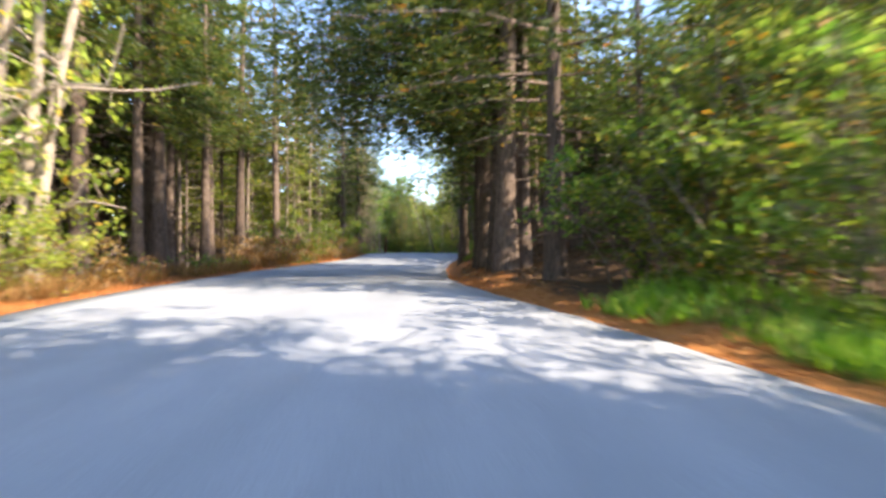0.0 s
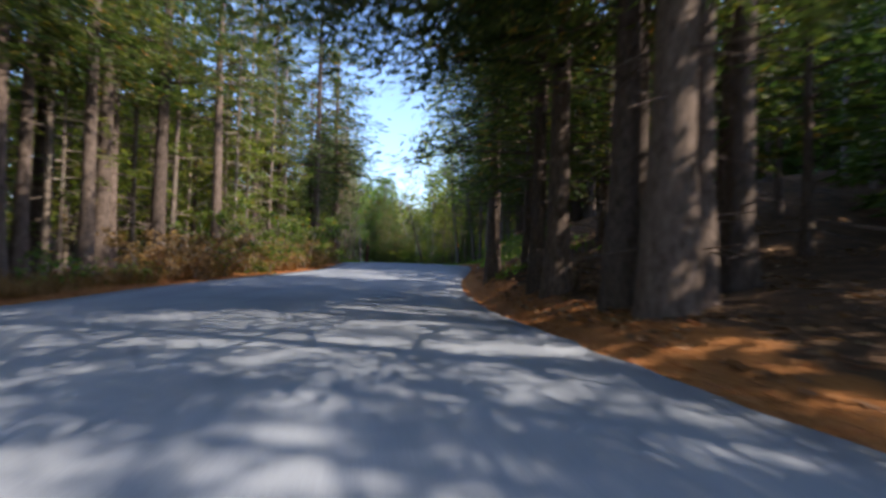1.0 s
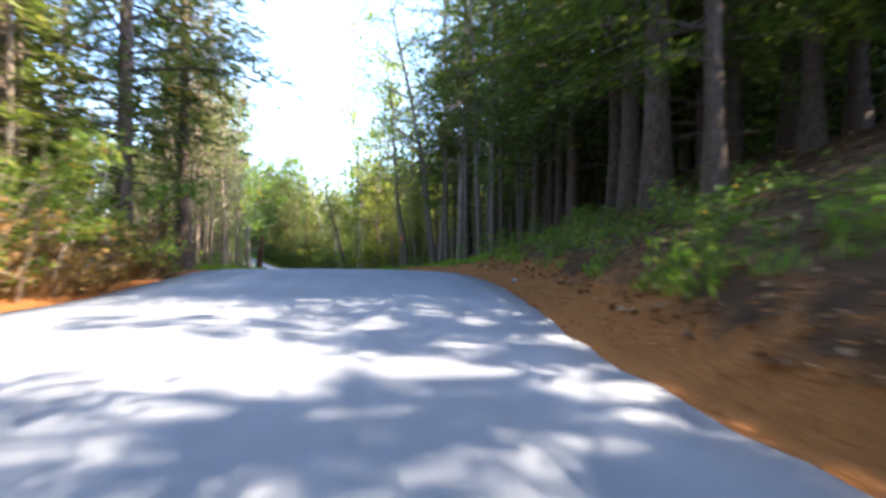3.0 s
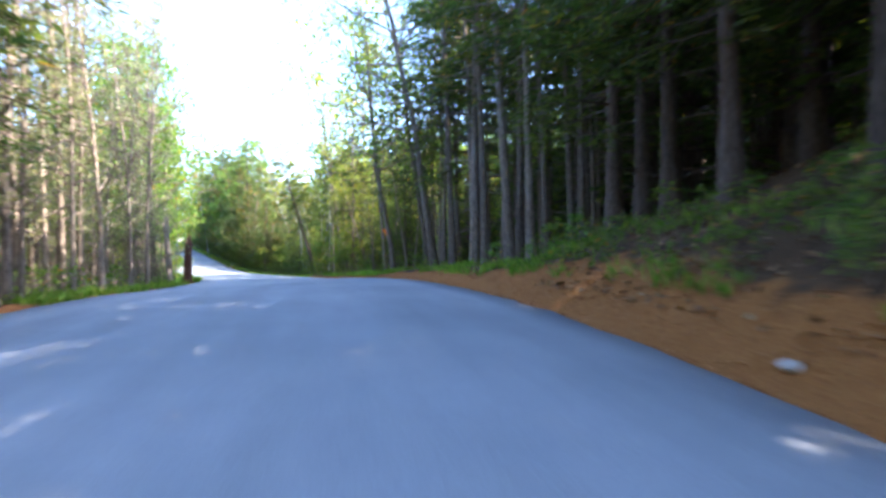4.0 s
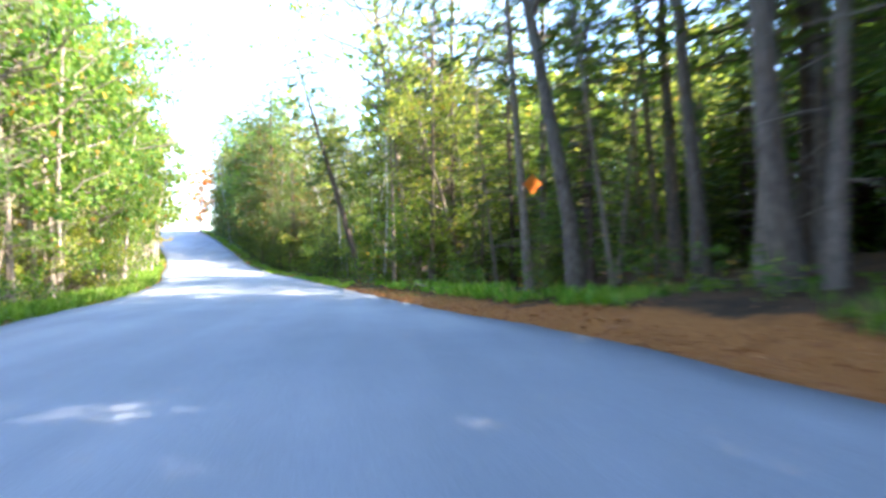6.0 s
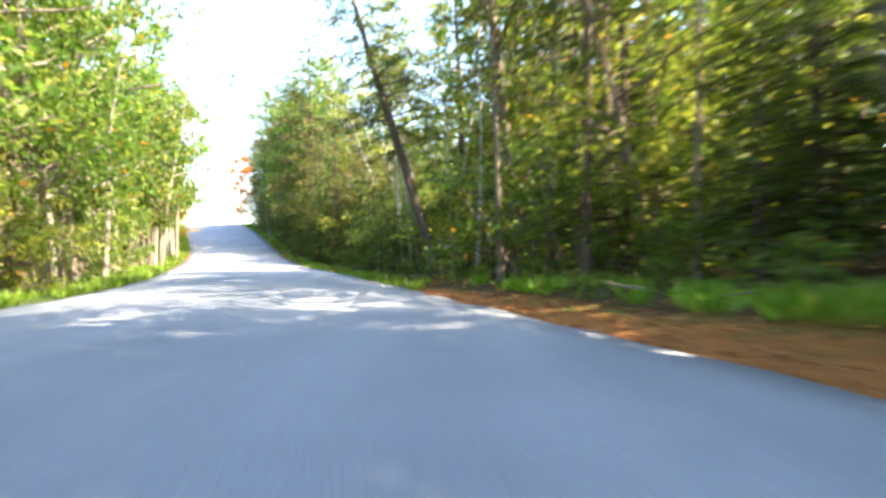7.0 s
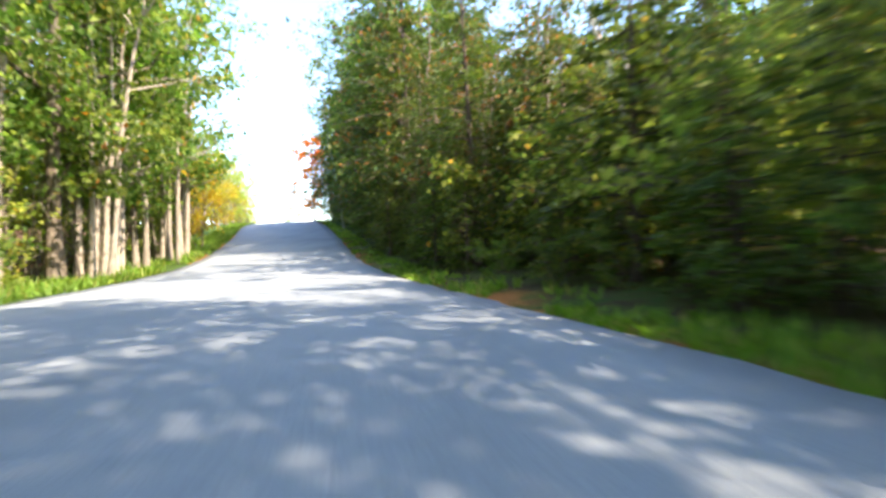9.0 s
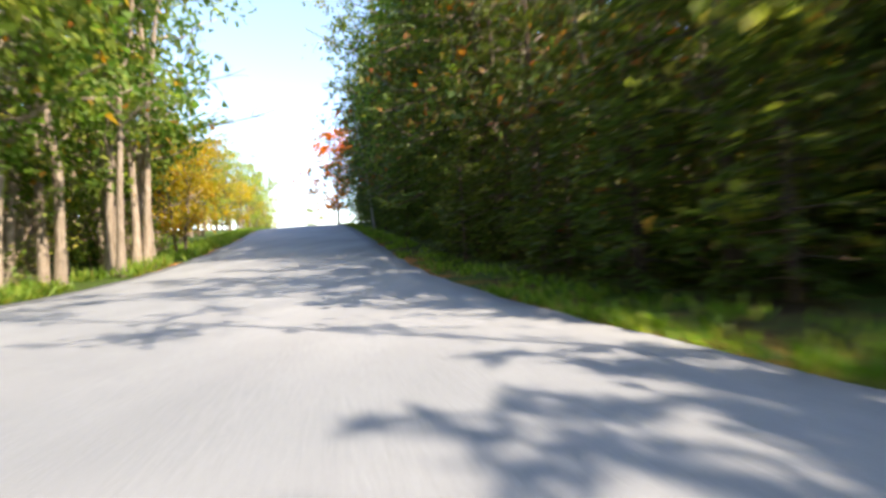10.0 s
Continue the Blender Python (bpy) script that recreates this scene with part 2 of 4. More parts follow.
def build_ground():
    ys = np.r_[-80:-20:6, -20:100:0.7, 100:150:1.5, 150:220:6, 220:601:40]
    outs = np.array([0, 0.12, 0.3, 0.55, 0.85, 1.2, 1.6, 2.1, 2.7, 3.5, 4.5, 6, 8, 11, 15, 22, 35, 60, 120, 300])
    verts, litter, green = [], [], []
    for y in ys:
        r, l = right_x(y), left_x(y)
        for x in np.r_[l - outs[::-1], r + outs]:
            u = x - r if x > (l + r) / 2 else x - l
            verts.append((x, y, ground_z(x, y)))
            d = abs(u) + 0.4 * noise.noise((x * 0.8, y * 0.5, 1.0)) + 0.25 * noise.noise((x * 2.3, y * 1.9, 6.0))
            if u >= 0:
                reach = float(np.interp(y, [-10, 2, 8, 20, 26, 36, 44, 60, 66, 72, 90, 130], [0.5, 0.4, 0.7, 0.8, 0.45, 0.5, 0.8, 0.65, 0.3, 0.1, 0.1, 0.1]))
                lit = 1.0 - max(0, d - reach) / 0.8
                lush = float(np.interp(y, [-10, 5, 9, 55, 62, 130], [0.6, 0.4, -0.1, -0.1, 0.3, 0.6]))
            else:
                reach = float(np.interp(y, [-10, 5, 12, 40, 48, 56, 130], [0.2, 0.3, 1.4, 1.3, 0.5, 0.1, 0.1]))
                lit = 1.0 - max(0, d - reach) / 0.8
                lush = float(np.interp(y, [-10, 20, 45, 52, 130], [0.35, 0.0, 0.1, 0.5, 0.6]))
            litter.append(max(-0.1, min(0.75, 0.75 * lit)))
            green.append(lush if reach < d < 4 else min(lush, 0.1))
    w = 2 * len(outs)
    faces = [(a * w + b, a * w + b + 1, (a + 1) * w + b + 1, (a + 1) * w + b) for a in range(len(ys) - 1) for b in range(w - 1)]
    ob = add_mesh("ground", verts, faces, FLOOR)
    for name, values in (("litter", litter), ("green", green)):
        ob.data.attributes.new(name, "FLOAT", "POINT").data.foreach_set("value", values)
    tagged(ob, "brown forest floor with orange pine needles along the road", "ground", kind="structure")


def build_road():
    ys = np.r_[-80:-20:4, -20:150:0.5, 150:300:5]
    verts, faces, n = [], [], 13
    for y in ys:
        r, l = right_x(y), left_x(y)
        wig = 0.11
        for k in range(n + 2):
            f = min(max((k - 1) / (n - 1), 0), 1)
            x = l + (r - l) * f
            if k < 2:
                x += wig * (noise.noise((0, y * 1.3, 5)) + 0.6 * noise.noise((3, y * 4.1, 5)))
            if k > n - 1:
                x += wig * (noise.noise((9, y * 1.3, 5)) + 0.6 * noise.noise((7, y * 4.1, 5)))
            crown = 0.05 * (1 - (2 * f - 1) ** 2) + 0.008 * noise.noise((x * 0.7, y * 0.4, 2))
            verts.append((x, y, road_z(y, f) + crown - (0.09 if k in (0, n + 1) else 0)))
    w = n + 2
    faces = [(a * w + b, a * w + b + 1, (a + 1) * w + b + 1, (a + 1) * w + b) for a in range(len(ys) - 1) for b in range(w - 1)]
    tagged(add_mesh("road", verts, faces, ASPHALT), "worn grey asphalt country road without markings", "road", kind="structure")


build_ground()
build_road()

# ---- trees ----
rng = np.random.default_rng(7)


class Geo:
    """Vertices and four-sided faces collected in numpy arrays."""

    def __init__(self):
        self.v, self.f, self.t, self.count = [], [], [], 0

    def put(self, v, f):
        self.v.append(np.asarray(v, float))
        self.f.append(np.asarray(f, int) + self.count)
        self.count += len(v)

    def tube(self, path, radii, sides=7):
        path, radii = np.asarray(path, float), np.asarray(radii, float)
        way = np.gradient(path, axis=0)
        way /= np.linalg.norm(way, axis=1)[:, None] + 1e-9
        ref = np.where(np.abs(way[:, 2:3]) > 0.8, [[1.0, 0, 0]], [[0, 0, 1.0]])
        a = np.cross(way, ref)
        a /= np.linalg.norm(a, axis=1)[:, None] + 1e-9
        b = np.cross(way, a)
        ang = np.arange(sides) * 2 * np.pi / sides
        ring = path[:, None] + radii[:, None, None] * (np.cos(ang)[None, :, None] * a[:, None] + np.sin(ang)[None, :, None] * b[:, None])
        m, s = len(path), np.arange(sides)
        f = [np.stack([k * sides + s, k * sides + (s + 1) % sides, (k + 1) * sides + (s + 1) % sides, (k + 1) * sides + s], 1) for k in range(m - 1)]
        self.put(ring.reshape(-1, 3), np.concatenate(f))

    def leaves(self, at, way, length, width, fold=0.25):
        """Pointed leaves or sprays: each a folded diamond from its stalk along way."""
        at, way = np.asarray(at, float), np.asarray(way, float)
        way = way / (np.linalg.norm(way, axis=1)[:, None] + 1e-9)
        side = np.cross(way, rng.normal(size=way.shape) * 0.7 + [0, 0, 1.0])
        side /= np.linalg.norm(side, axis=1)[:, None] + 1e-9
        up = np.cross(side, way)
        n = len(at)
        length, width = np.broadcast_to(length, n)[:, None], np.broadcast_to(width, n)[:, None]
        mid = at + way * length * 0.45
        v = np.stack([at, mid + side * width * 0.5 + up * width * fold, at + way * length - up * length * 0.12, mid - side * width * 0.5 + up * width * fold], 1)
        self.put(v.reshape(-1, 3), np.arange(4 * n).reshape(-1, 4))

    def blades(self, at, way, length, width):
        """Needle sprays and far leaves: slim triangles from a broad foot to a point."""
        at, way = np.asarray(at, float), np.asarray(way, float)
        way = way / (np.linalg.norm(way, axis=1)[:, None] + 1e-9)
        side = np.cross(way, rng.normal(size=way.shape) * 0.7 + [0, 0, 1.0])
        side /= np.linalg.norm(side, axis=1)[:, None] + 1e-9
        n = len(at)
        length, width = np.broadcast_to(length, n)[:, None], np.broadcast_to(width, n)[:, None]
        v = np.stack([at - side * width * 0.5, at + side * width * 0.5, at + way * length + side * width * 0.3], 1)
        self.v.append(v.reshape(-1, 3))
        self.t.append(np.arange(3 * n).reshape(-1, 3) + self.count)
        self.count += 3 * n

    def mesh(self, name, material, smooth=False):
        me = bpy.data.meshes.new(name)
        v = np.concatenate(self.v)
        quads = np.concatenate(self.f) if self.f else np.zeros((0, 4), int)
        tris = np.concatenate(self.t) if self.t else np.zeros((0, 3), int)
        sizes = np.r_[np.full(len(quads), 4), np.full(len(tris), 3)]
        me.vertices.add(len(v))
        me.vertices.foreach_set("co", v.ravel())
        me.loops.add(int(sizes.sum()))
        me.loops.foreach_set("vertex_index", np.r_[quads.ravel(), tris.ravel()])
        me.polygons.add(len(sizes))
        me.polygons.foreach_set("loop_start", np.r_[0, np.cumsum(sizes)[:-1]])
        me.polygons.foreach_set("loop_total", sizes)
        if smooth:
            me.polygons.foreach_set("use_smooth", np.ones(len(sizes), bool))
        me.materials.append(material)
        me.update()
        me.validate()
        return me


def stem_path(height, lean=0.02, wobble=0.06, n=9):
    """An upright, slightly crooked line from the ground up."""
    t = np.linspace(0, 1, n)
    ang, tip = rng.uniform(0, 6.28), lean * height
    bend = np.cumsum(rng.normal(size=(n, 2)) * wobble, axis=0) * t[:, None]
    return np.c_[np.cos(ang) * tip * t**1.5 + bend[:, 0], np.sin(ang) * tip * t**1.5 + bend[:, 1], t * (height + 0.3) - 0.3]


def along(path, f):
    t = np.linspace(0, 1, len(path))
    return np.array([np.interp(f, t, path[:, k]) for k in range(3)])


def stem_radii(path, r, flare=1.5, tip=0.12):
    t = np.linspace(0, 1, len(path))
    return r * (tip + (1 - tip) * (1 - t) ** 0.8) * (1 + (flare - 1) * np.exp(-t * 26))


def conifer(height, r, live, reach, branches, sprays, size, bark, needles, droop=0.25, dead=14, slim=0.24, oneside=0.0, fine=1.7, top=0.985):
    """A conifer: straight stem, dead stubs below, whorls of sprayed branches from the fraction live of its height up."""
    stem, limb, crown = Geo(), Geo(), Geo()
    path = stem_path(height, 0.015, 0.03)
    stem.tube(path, stem_radii(path, r), 9)
    for _ in range(dead):
        base = along(path, rng.uniform(0.06, max(0.1, live)))
        a, l = rng.uniform(0, 6.28), rng.uniform(0.4, 1.5)
        way = np.array([np.cos(a), np.sin(a), rng.uniform(-0.35, 0.2)])
        bend = np.array([0, 0, rng.uniform(-0.2, 0.05)])
        limb.tube([base, base + way * l * 0.5 + bend * 0.3, base + way * l + bend], [0.018, 0.011, 0.004], 4)
    for k in range(branches):
        f = live + (top - live) * (k + rng.uniform(0, 1)) / branches
        base = along(path, f)
        q = (f - live) / (1 - live)
        l = reach * (0.25 + 0.75 * min(1, q * 5 + 0.35)) * (1 - q) ** 0.65 * rng.uniform(0.65, 1.15) + 0.25
        a = rng.normal() * oneside if oneside else k * 2.4 + rng.normal() * 0.4
        out = np.array([np.cos(a), np.sin(a), 0])
        rise = rng.uniform(0.0, 0.3) * (0.4 + q)
        s = np.linspace(0, 1, 5)
        line = base + out * (l * s)[:, None] + np.array([0, 0, 1.0]) * (rise * l * s - droop * l * s**2)[:, None]
        limb.tube(line[[0, 2, 4]], (0.03 * (1 - 0.85 * s) * (0.5 + l / reach))[[0, 2, 4]], 3)
        n = max(5, int(fine * sprays * l / reach))
        p = rng.uniform(0.18, 1.0, n) ** 0.8
        at = np.stack([np.interp(p, s, line[:, c]) for c in range(3)], 1)
        turn = a + rng.choice([-1, 1], n) * rng.uniform(0.2, 1.2, n)
        way = np.stack([np.cos(turn), np.sin(turn), rng.uniform(-0.55, 0.15, n)], 1)
        at += rng.normal(size=at.shape) * 0.06 * l
        crown.blades(at, way, size * fine**-0.5 * rng.uniform(0.6, 1.3, n), size * fine**-0.5 * slim * rng.uniform(0.7, 1.3, n))
    return stem.mesh("trunk", bark, True), limb.mesh("branchwork", bark, True), crown.mesh("crown", needles)


def broadleaf(height, r, start, spread, boughs, leaves, size, bark, foliage, lean=0.06, stems=1, twigs=5, sides=8, far=False):
    """A broad-leaved tree: crooked stem or stems, rising boughs with twigs, and separate leaves in loose clumps."""
    stem, limb, crown = Geo(), Geo(), Geo()
    for _ in range(stems):
        path = stem_path(height * rng.uniform(0.8, 1.0), lean * (1 if stems == 1 else 2.5), 0.12)
        if stems > 1:
            path[:, :2] += rng.normal(size=2) * 0.25
        stem.tube(path if sides > 4 else path[::2], stem_radii(path if sides > 4 else path[::2], r), sides)
        for k in range(max(3, boughs // stems)):
            f = start + (0.97 - start) * (k + rng.uniform(0, 1)) / max(3, boughs // stems)
            q = (f - start) / (1 - start)
            base = along(path, f)
            l = spread * (0.45 + 0.9 * np.sin(np.pi * min(1, 0.18 + 0.8 * q))) * rng.uniform(0.55, 1.1)
            a = k * 2.4 + rng.normal() * 0.5
            out = np.array([np.cos(a), np.sin(a), rng.uniform(0.25, 0.9)])
            out /= np.linalg.norm(out)
            s = np.linspace(0, 1, 5)
            line = base + out * (l * s)[:, None] + rng.normal(size=(5, 3)) * 0.07 * l * s[:, None]
            limb.tube(line[:: (1 if sides > 4 else 2)], (r * 0.38 * (1 - 0.85 * s) * (1 - 0.5 * q) + 0.006)[:: (1 if sides > 4 else 2)], 4 if sides > 4 else 3)
            for _ in range(twigs):
                p = rng.uniform(0.3, 1.0)
                c = np.array([np.interp(p, s, line[:, j]) for j in range(3)])
                twig = rng.normal(size=3) * [0.34, 0.34, 0.22] * l * 0.75
                if not far:
                    limb.tube([c, c + twig], [0.012, 0.003], 3)
                n = max(4, int(leaves * rng.uniform(0.4, 1.5)))
                w = rng.uniform(0, 1, n)[:, None]
                at = c + twig * (0.25 + 0.85 * w) + rng.normal(size=(n, 3)) * [0.2, 0.2, 0.13] * (0.35 + 0.3 * l)
                way = rng.normal(size=(n, 3)) + [0, 0, -0.35]
                put = crown.blades if far else crown.leaves
                put(at, way, size * rng.uniform(0.6, 1.3, n), size * 0.75 * rng.uniform(0.6, 1.2, n))
    return stem.mesh("trunk" if stems < 5 and sides > 4 else "stem_clump", bark, True), limb.mesh("branchwork", bark, True), crown.mesh("crown", foliage)


SPECIES = {}


def species(key, name, label, count, build, category="tree", group="roadside trees"):
    SPECIES[key] = [(name, label, category, group, build()) for _ in range(count)]


species("pine", "pine_tree", "tall dark pine with a bare straight trunk and dead stubs", 5,
        lambda: conifer(rng.uniform(14, 17), rng.uniform(0.19, 0.25), 0.36, 2.7, 60, 70, 0.36, BARK_PINE, PINE, 0.2, 26))
species("shortpine", "pine_tree", "stout dark pine with a bare trunk on the bank", 4,
        lambda: conifer(rng.uniform(10, 11.5), rng.uniform(0.19, 0.25), 0.42, 2.4, 40, 46, 0.36, BARK_PINE, PINE, 0.2, 24))
species("greypine", "pine_tree", "tall pine with a pale grey bare trunk", 4,
        lambda: conifer(rng.uniform(14, 18), rng.uniform(0.095, 0.12), 0.34, 2.2, 44, 44, 0.36, BARK_GREY, PINE, 0.2, 14))
species("innerpine", "pine_tree", "thin grey pine pole within the wood", 4,
        lambda: conifer(rng.uniform(11, 14), rng.uniform(0.07, 0.1), 0.4, 1.7, 28, 30, 0.42, BARK_GREY, PINE, 0.2, 10, 0.3, fine=1.0), group="trees within the wood")
species("overhang", "hemlock_tree", "tall dark hemlock whose long branches hang over the road", 3,
        lambda: conifer(rng.uniform(12, 15), rng.uniform(0.17, 0.22), 0.2, 3.9, 95, 84, 0.34, BARK_PINE, PINE, 0.22, 8))
species("arch", "hemlock_tree", "dark hemlock with long limbs on the side towards the road", 2,
        lambda: conifer(15, 0.24, 0.28, 8.6, 90, 260, 0.34, BARK_PINE, PINE, 0.08, 10, oneside=0.5, top=0.85))
species("tallarch", "hemlock_tree", "tall dark hemlock leaning its limbs far over the road", 1,
        lambda: conifer(17.5, 0.24, 0.36, 7.0, 80, 190, 0.33, BARK_PINE, PINE, 0.08, 10, oneside=0.6))
species("greenhang", "hemlock_tree", "green hemlock whose long branches hang over the road", 3,
        lambda: conifer(rng.uniform(12, 15), rng.uniform(0.17, 0.22), 0.2, 3.9, 95, 90, 0.32, BARK_PINE, HEMLOCK, 0.22, 8))
species("sunpine", "pine_tree", "tall pine with a bare straight trunk and needles coloured as sunlit", 3,
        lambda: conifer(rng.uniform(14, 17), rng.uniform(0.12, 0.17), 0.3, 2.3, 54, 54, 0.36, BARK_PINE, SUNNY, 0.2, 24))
species("lightpole", "pine_tree", "slim pine with a pale trunk and thin needles coloured as sunlit", 4,
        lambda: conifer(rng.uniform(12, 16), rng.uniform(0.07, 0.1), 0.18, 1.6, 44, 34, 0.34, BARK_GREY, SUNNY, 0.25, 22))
species("cedar", "cedar_tree", "green cedar with several pale bare stems", 4,
        lambda: broadleaf(rng.uniform(8, 10.5), rng.uniform(0.06, 0.085), 0.24, 1.6, 32, 26, 0.165, BARK_CEDAR, GREEN, 0.03, 4, far=True))
species("backpine", "pine_tree", "slender dark pine within the wood", 3,
        lambda: conifer(rng.uniform(8, 9.5), 0.12, 0.3, 2.0, 34, 34, 0.44, BARK_PINE, PINE, 0.2, 8, 0.32, fine=1.0), group="trees within the wood")
species("backhemlock", "hemlock_tree", "dark hemlock within the wood", 3,
        lambda: conifer(rng.uniform(7, 9), 0.11, 0.08, 2.2, 50, 36, 0.44, BARK_PINE, HEMLOCK, 0.3, 2, 0.34, fine=1.2), group="trees within the wood")
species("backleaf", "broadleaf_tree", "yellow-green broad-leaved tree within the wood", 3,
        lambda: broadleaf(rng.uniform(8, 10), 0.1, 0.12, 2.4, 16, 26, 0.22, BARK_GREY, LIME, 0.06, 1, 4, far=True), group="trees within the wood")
species("hemlock", "hemlock_tree", "dark green hemlock with drooping branches down to the ground", 4,
        lambda: conifer(rng.uniform(9, 13), rng.uniform(0.12, 0.17), 0.08, 2.5, 90, 66, 0.32, BARK_PINE, HEMLOCK, 0.3, 4))
species("maple", "broadleaf_tree", "green broad-leaved tree with a grey trunk", 4,
        lambda: broadleaf(rng.uniform(10, 13), rng.uniform(0.1, 0.15), 0.16, 2.6, 26, 30, 0.16, BARK_GREY, GREEN, far=True))
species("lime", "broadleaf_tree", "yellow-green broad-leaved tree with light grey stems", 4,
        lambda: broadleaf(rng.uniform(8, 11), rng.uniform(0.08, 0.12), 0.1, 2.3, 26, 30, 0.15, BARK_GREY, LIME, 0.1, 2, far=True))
species("rust", "broadleaf_tree", "dark green tree with some rusty autumn leaves", 4,
        lambda: broadleaf(rng.uniform(8, 11), rng.uniform(0.08, 0.13), 0.06, 2.3, 28, 32, 0.155, BARK_GREY, RUST, 0.06, 2, far=True))
species("sapling", "sapling", "thin grey sapling, nearly bare", 6,
        lambda: broadleaf(rng.uniform(10, 14), rng.uniform(0.05, 0.09), 0.16, 0.95, 26, 6, 0.11, BARK_GREY, PALE, 0.04), "sapling")
species("thicket", "sapling_clump", "thicket of thin grey stems with pale leaves", 4,
        lambda: broadleaf(rng.uniform(3, 5.5), 0.02, 0.08, 0.6, 24, 3, 0.1, BARK_GREY, PALE, 0.05, 7, 5, 4), "sapling")
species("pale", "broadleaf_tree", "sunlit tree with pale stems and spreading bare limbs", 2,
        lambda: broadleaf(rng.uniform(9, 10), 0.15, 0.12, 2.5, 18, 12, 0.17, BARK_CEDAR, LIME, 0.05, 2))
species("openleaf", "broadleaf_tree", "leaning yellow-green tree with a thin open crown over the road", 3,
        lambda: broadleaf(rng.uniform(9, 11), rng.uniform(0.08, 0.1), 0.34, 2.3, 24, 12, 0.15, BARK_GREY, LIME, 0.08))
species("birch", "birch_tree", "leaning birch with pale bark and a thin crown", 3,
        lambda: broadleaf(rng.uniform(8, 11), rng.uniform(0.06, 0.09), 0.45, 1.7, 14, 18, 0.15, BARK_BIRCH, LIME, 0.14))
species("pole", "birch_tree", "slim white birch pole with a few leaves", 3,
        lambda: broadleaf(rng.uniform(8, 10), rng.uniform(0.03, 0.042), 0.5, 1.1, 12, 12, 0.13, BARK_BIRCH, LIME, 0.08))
species("yellow", "broadleaf_tree", "small tree with yellow autumn leaves", 2,
        lambda: broadleaf(rng.uniform(4.5, 6), 0.07, 0.15, 1.7, 18, 24, 0.17, BARK_GREY, YELLOW, 0.06, 2))
species("red", "broadleaf_tree", "maple with orange-red autumn leaves", 2,
        lambda: broadleaf(rng.uniform(6, 8), 0.09, 0.2, 2.0, 18, 22, 0.24, BARK_GREY, RED))
species("bush", "bush", "leafy green bush beside the road", 4,
        lambda: broadleaf(rng.uniform(1.8, 2.8), 0.025, 0.1, 0.9, 12, 20, 0.11, BARK_GREY, GREEN, 0.2, 3, 5, 4), "bush", "roadside bushes")
species("limebush", "bush", "yellow-green leafy bush beside the road", 3,
        lambda: broadleaf(rng.uniform(2.0, 3.2), 0.025, 0.1, 1.0, 12, 22, 0.115, BARK_GREY, LIME, 0.2, 3, 5, 4), "bush", "roadside bushes")
species("drybush", "bush", "dry brown autumn shrub beside the road", 3,
        lambda: broadleaf(rng.uniform(1.0, 1.6), 0.012, 0.08, 0.6, 18, 10, 0.1, BARK_GREY, DRY, 0.3, 5, 5, 3), "bush", "dry shrubs")
species("fern", "undergrowth_plant", "low green leafy plant on the bank", 4,
        lambda: broadleaf(rng.uniform(0.45, 0.8), 0.008, 0.1, 0.38, 9, 4, 0.12, BARK_GREY, GREEN, 0.3, 3, 3, 3, far=True), "plant", "bank plants")

PICK = np.random.default_rng(21)


def plant(key, x, y, scale=1.0, turn=None, lean=(0, 0), pick=None):
    """One tree of a kind on the ground at x, y."""
    kinds = SPECIES[key]
    chance = np.random.default_rng(int(abs(x * 911) + abs(y * 7919)))
    name, label, category, group, meshes = kinds[int(chance.integers(len(kinds))) if pick is None else pick]
    turn = chance.uniform(0, 360) if turn is None else turn
    root = new(name)
    tagged(root, label, category, group)
    root.matrix_basis = pose(x, y, ground_z(x, y), lean[0], lean[1], 0) @ pose(0, 0, 0, 0, 0, turn) @ Matrix.Scale(scale, 4)
    for me in meshes:
        part = new(me.name.split(".")[0], me)
        part.parent = root
        if me.name[0] != "t":
            part["kind"] = "stuff"
    return root


def belt(side, y0, y1, step, out, keys, scale=(0.85, 1.15)):
    """Trees along one side from y0 to y1, about a step apart, out metres from the road's edge."""
    chance = np.random.default_rng(int(5000 + side * 700 + y0 * 31 + out[0] * 170))
    y = y0
    while y < y1:
        u = chance.uniform(*out)
        x = right_x(y) + u if side > 0 else left_x(y) - u
        plant(keys[int(chance.integers(len(keys)))], x, y, chance.uniform(*scale))
        y += step * chance.uniform(0.6, 1.4)


# the side to the right of the road: leafy trees by the first stretch
# Trees at y 0 and below stand unseen, added to shade the first metres.
for key, x, y, k in (("pine", 5.2, -2.2, 1.0), ("pine", 6.0, -0.8, 1.0), ("maple", 5.6, -0.1, 1.0), ("pine", 7.4, -1.4, 1.0), ("maple", 7.2, 0.0, 1.0), ("hemlock", 5.9, -1.0, 1.0),
                     ("hemlock", 6.8, -0.5, 1.0), ("hemlock", 7.8, -1.2, 1.05), ("hemlock", 9.0, -2.0, 1.1), ("hemlock", 6.8, -2.8, 1.0), ("hemlock", 8.2, -3.6, 1.1), ("pine", 6.0, -4.4, 1.0),
                     ("lime", 5.2, 5.0, 0.5), ("rust", 4.7, 6.4, 0.5), ("lime", 4.4, 7.8, 0.5), ("rust", 4.0, 8.6, 0.5), ("hemlock", 3.5, 10.0, 0.65), ("hemlock", 5.6, 8.3, 0.8), ("rust", 6.0, 8.4, 0.6), ("maple", 6.2, 6.6, 0.5)):
    plant(key, x, y, k)
belt(1, 3, 10, 1.2, (2.0, 3.0), ["bush", "limebush", "bush"], (0.9, 1.2))
belt(1, 2, 12, 1.8, (7, 11), ["backhemlock", "rust"], (0.3, 0.42))
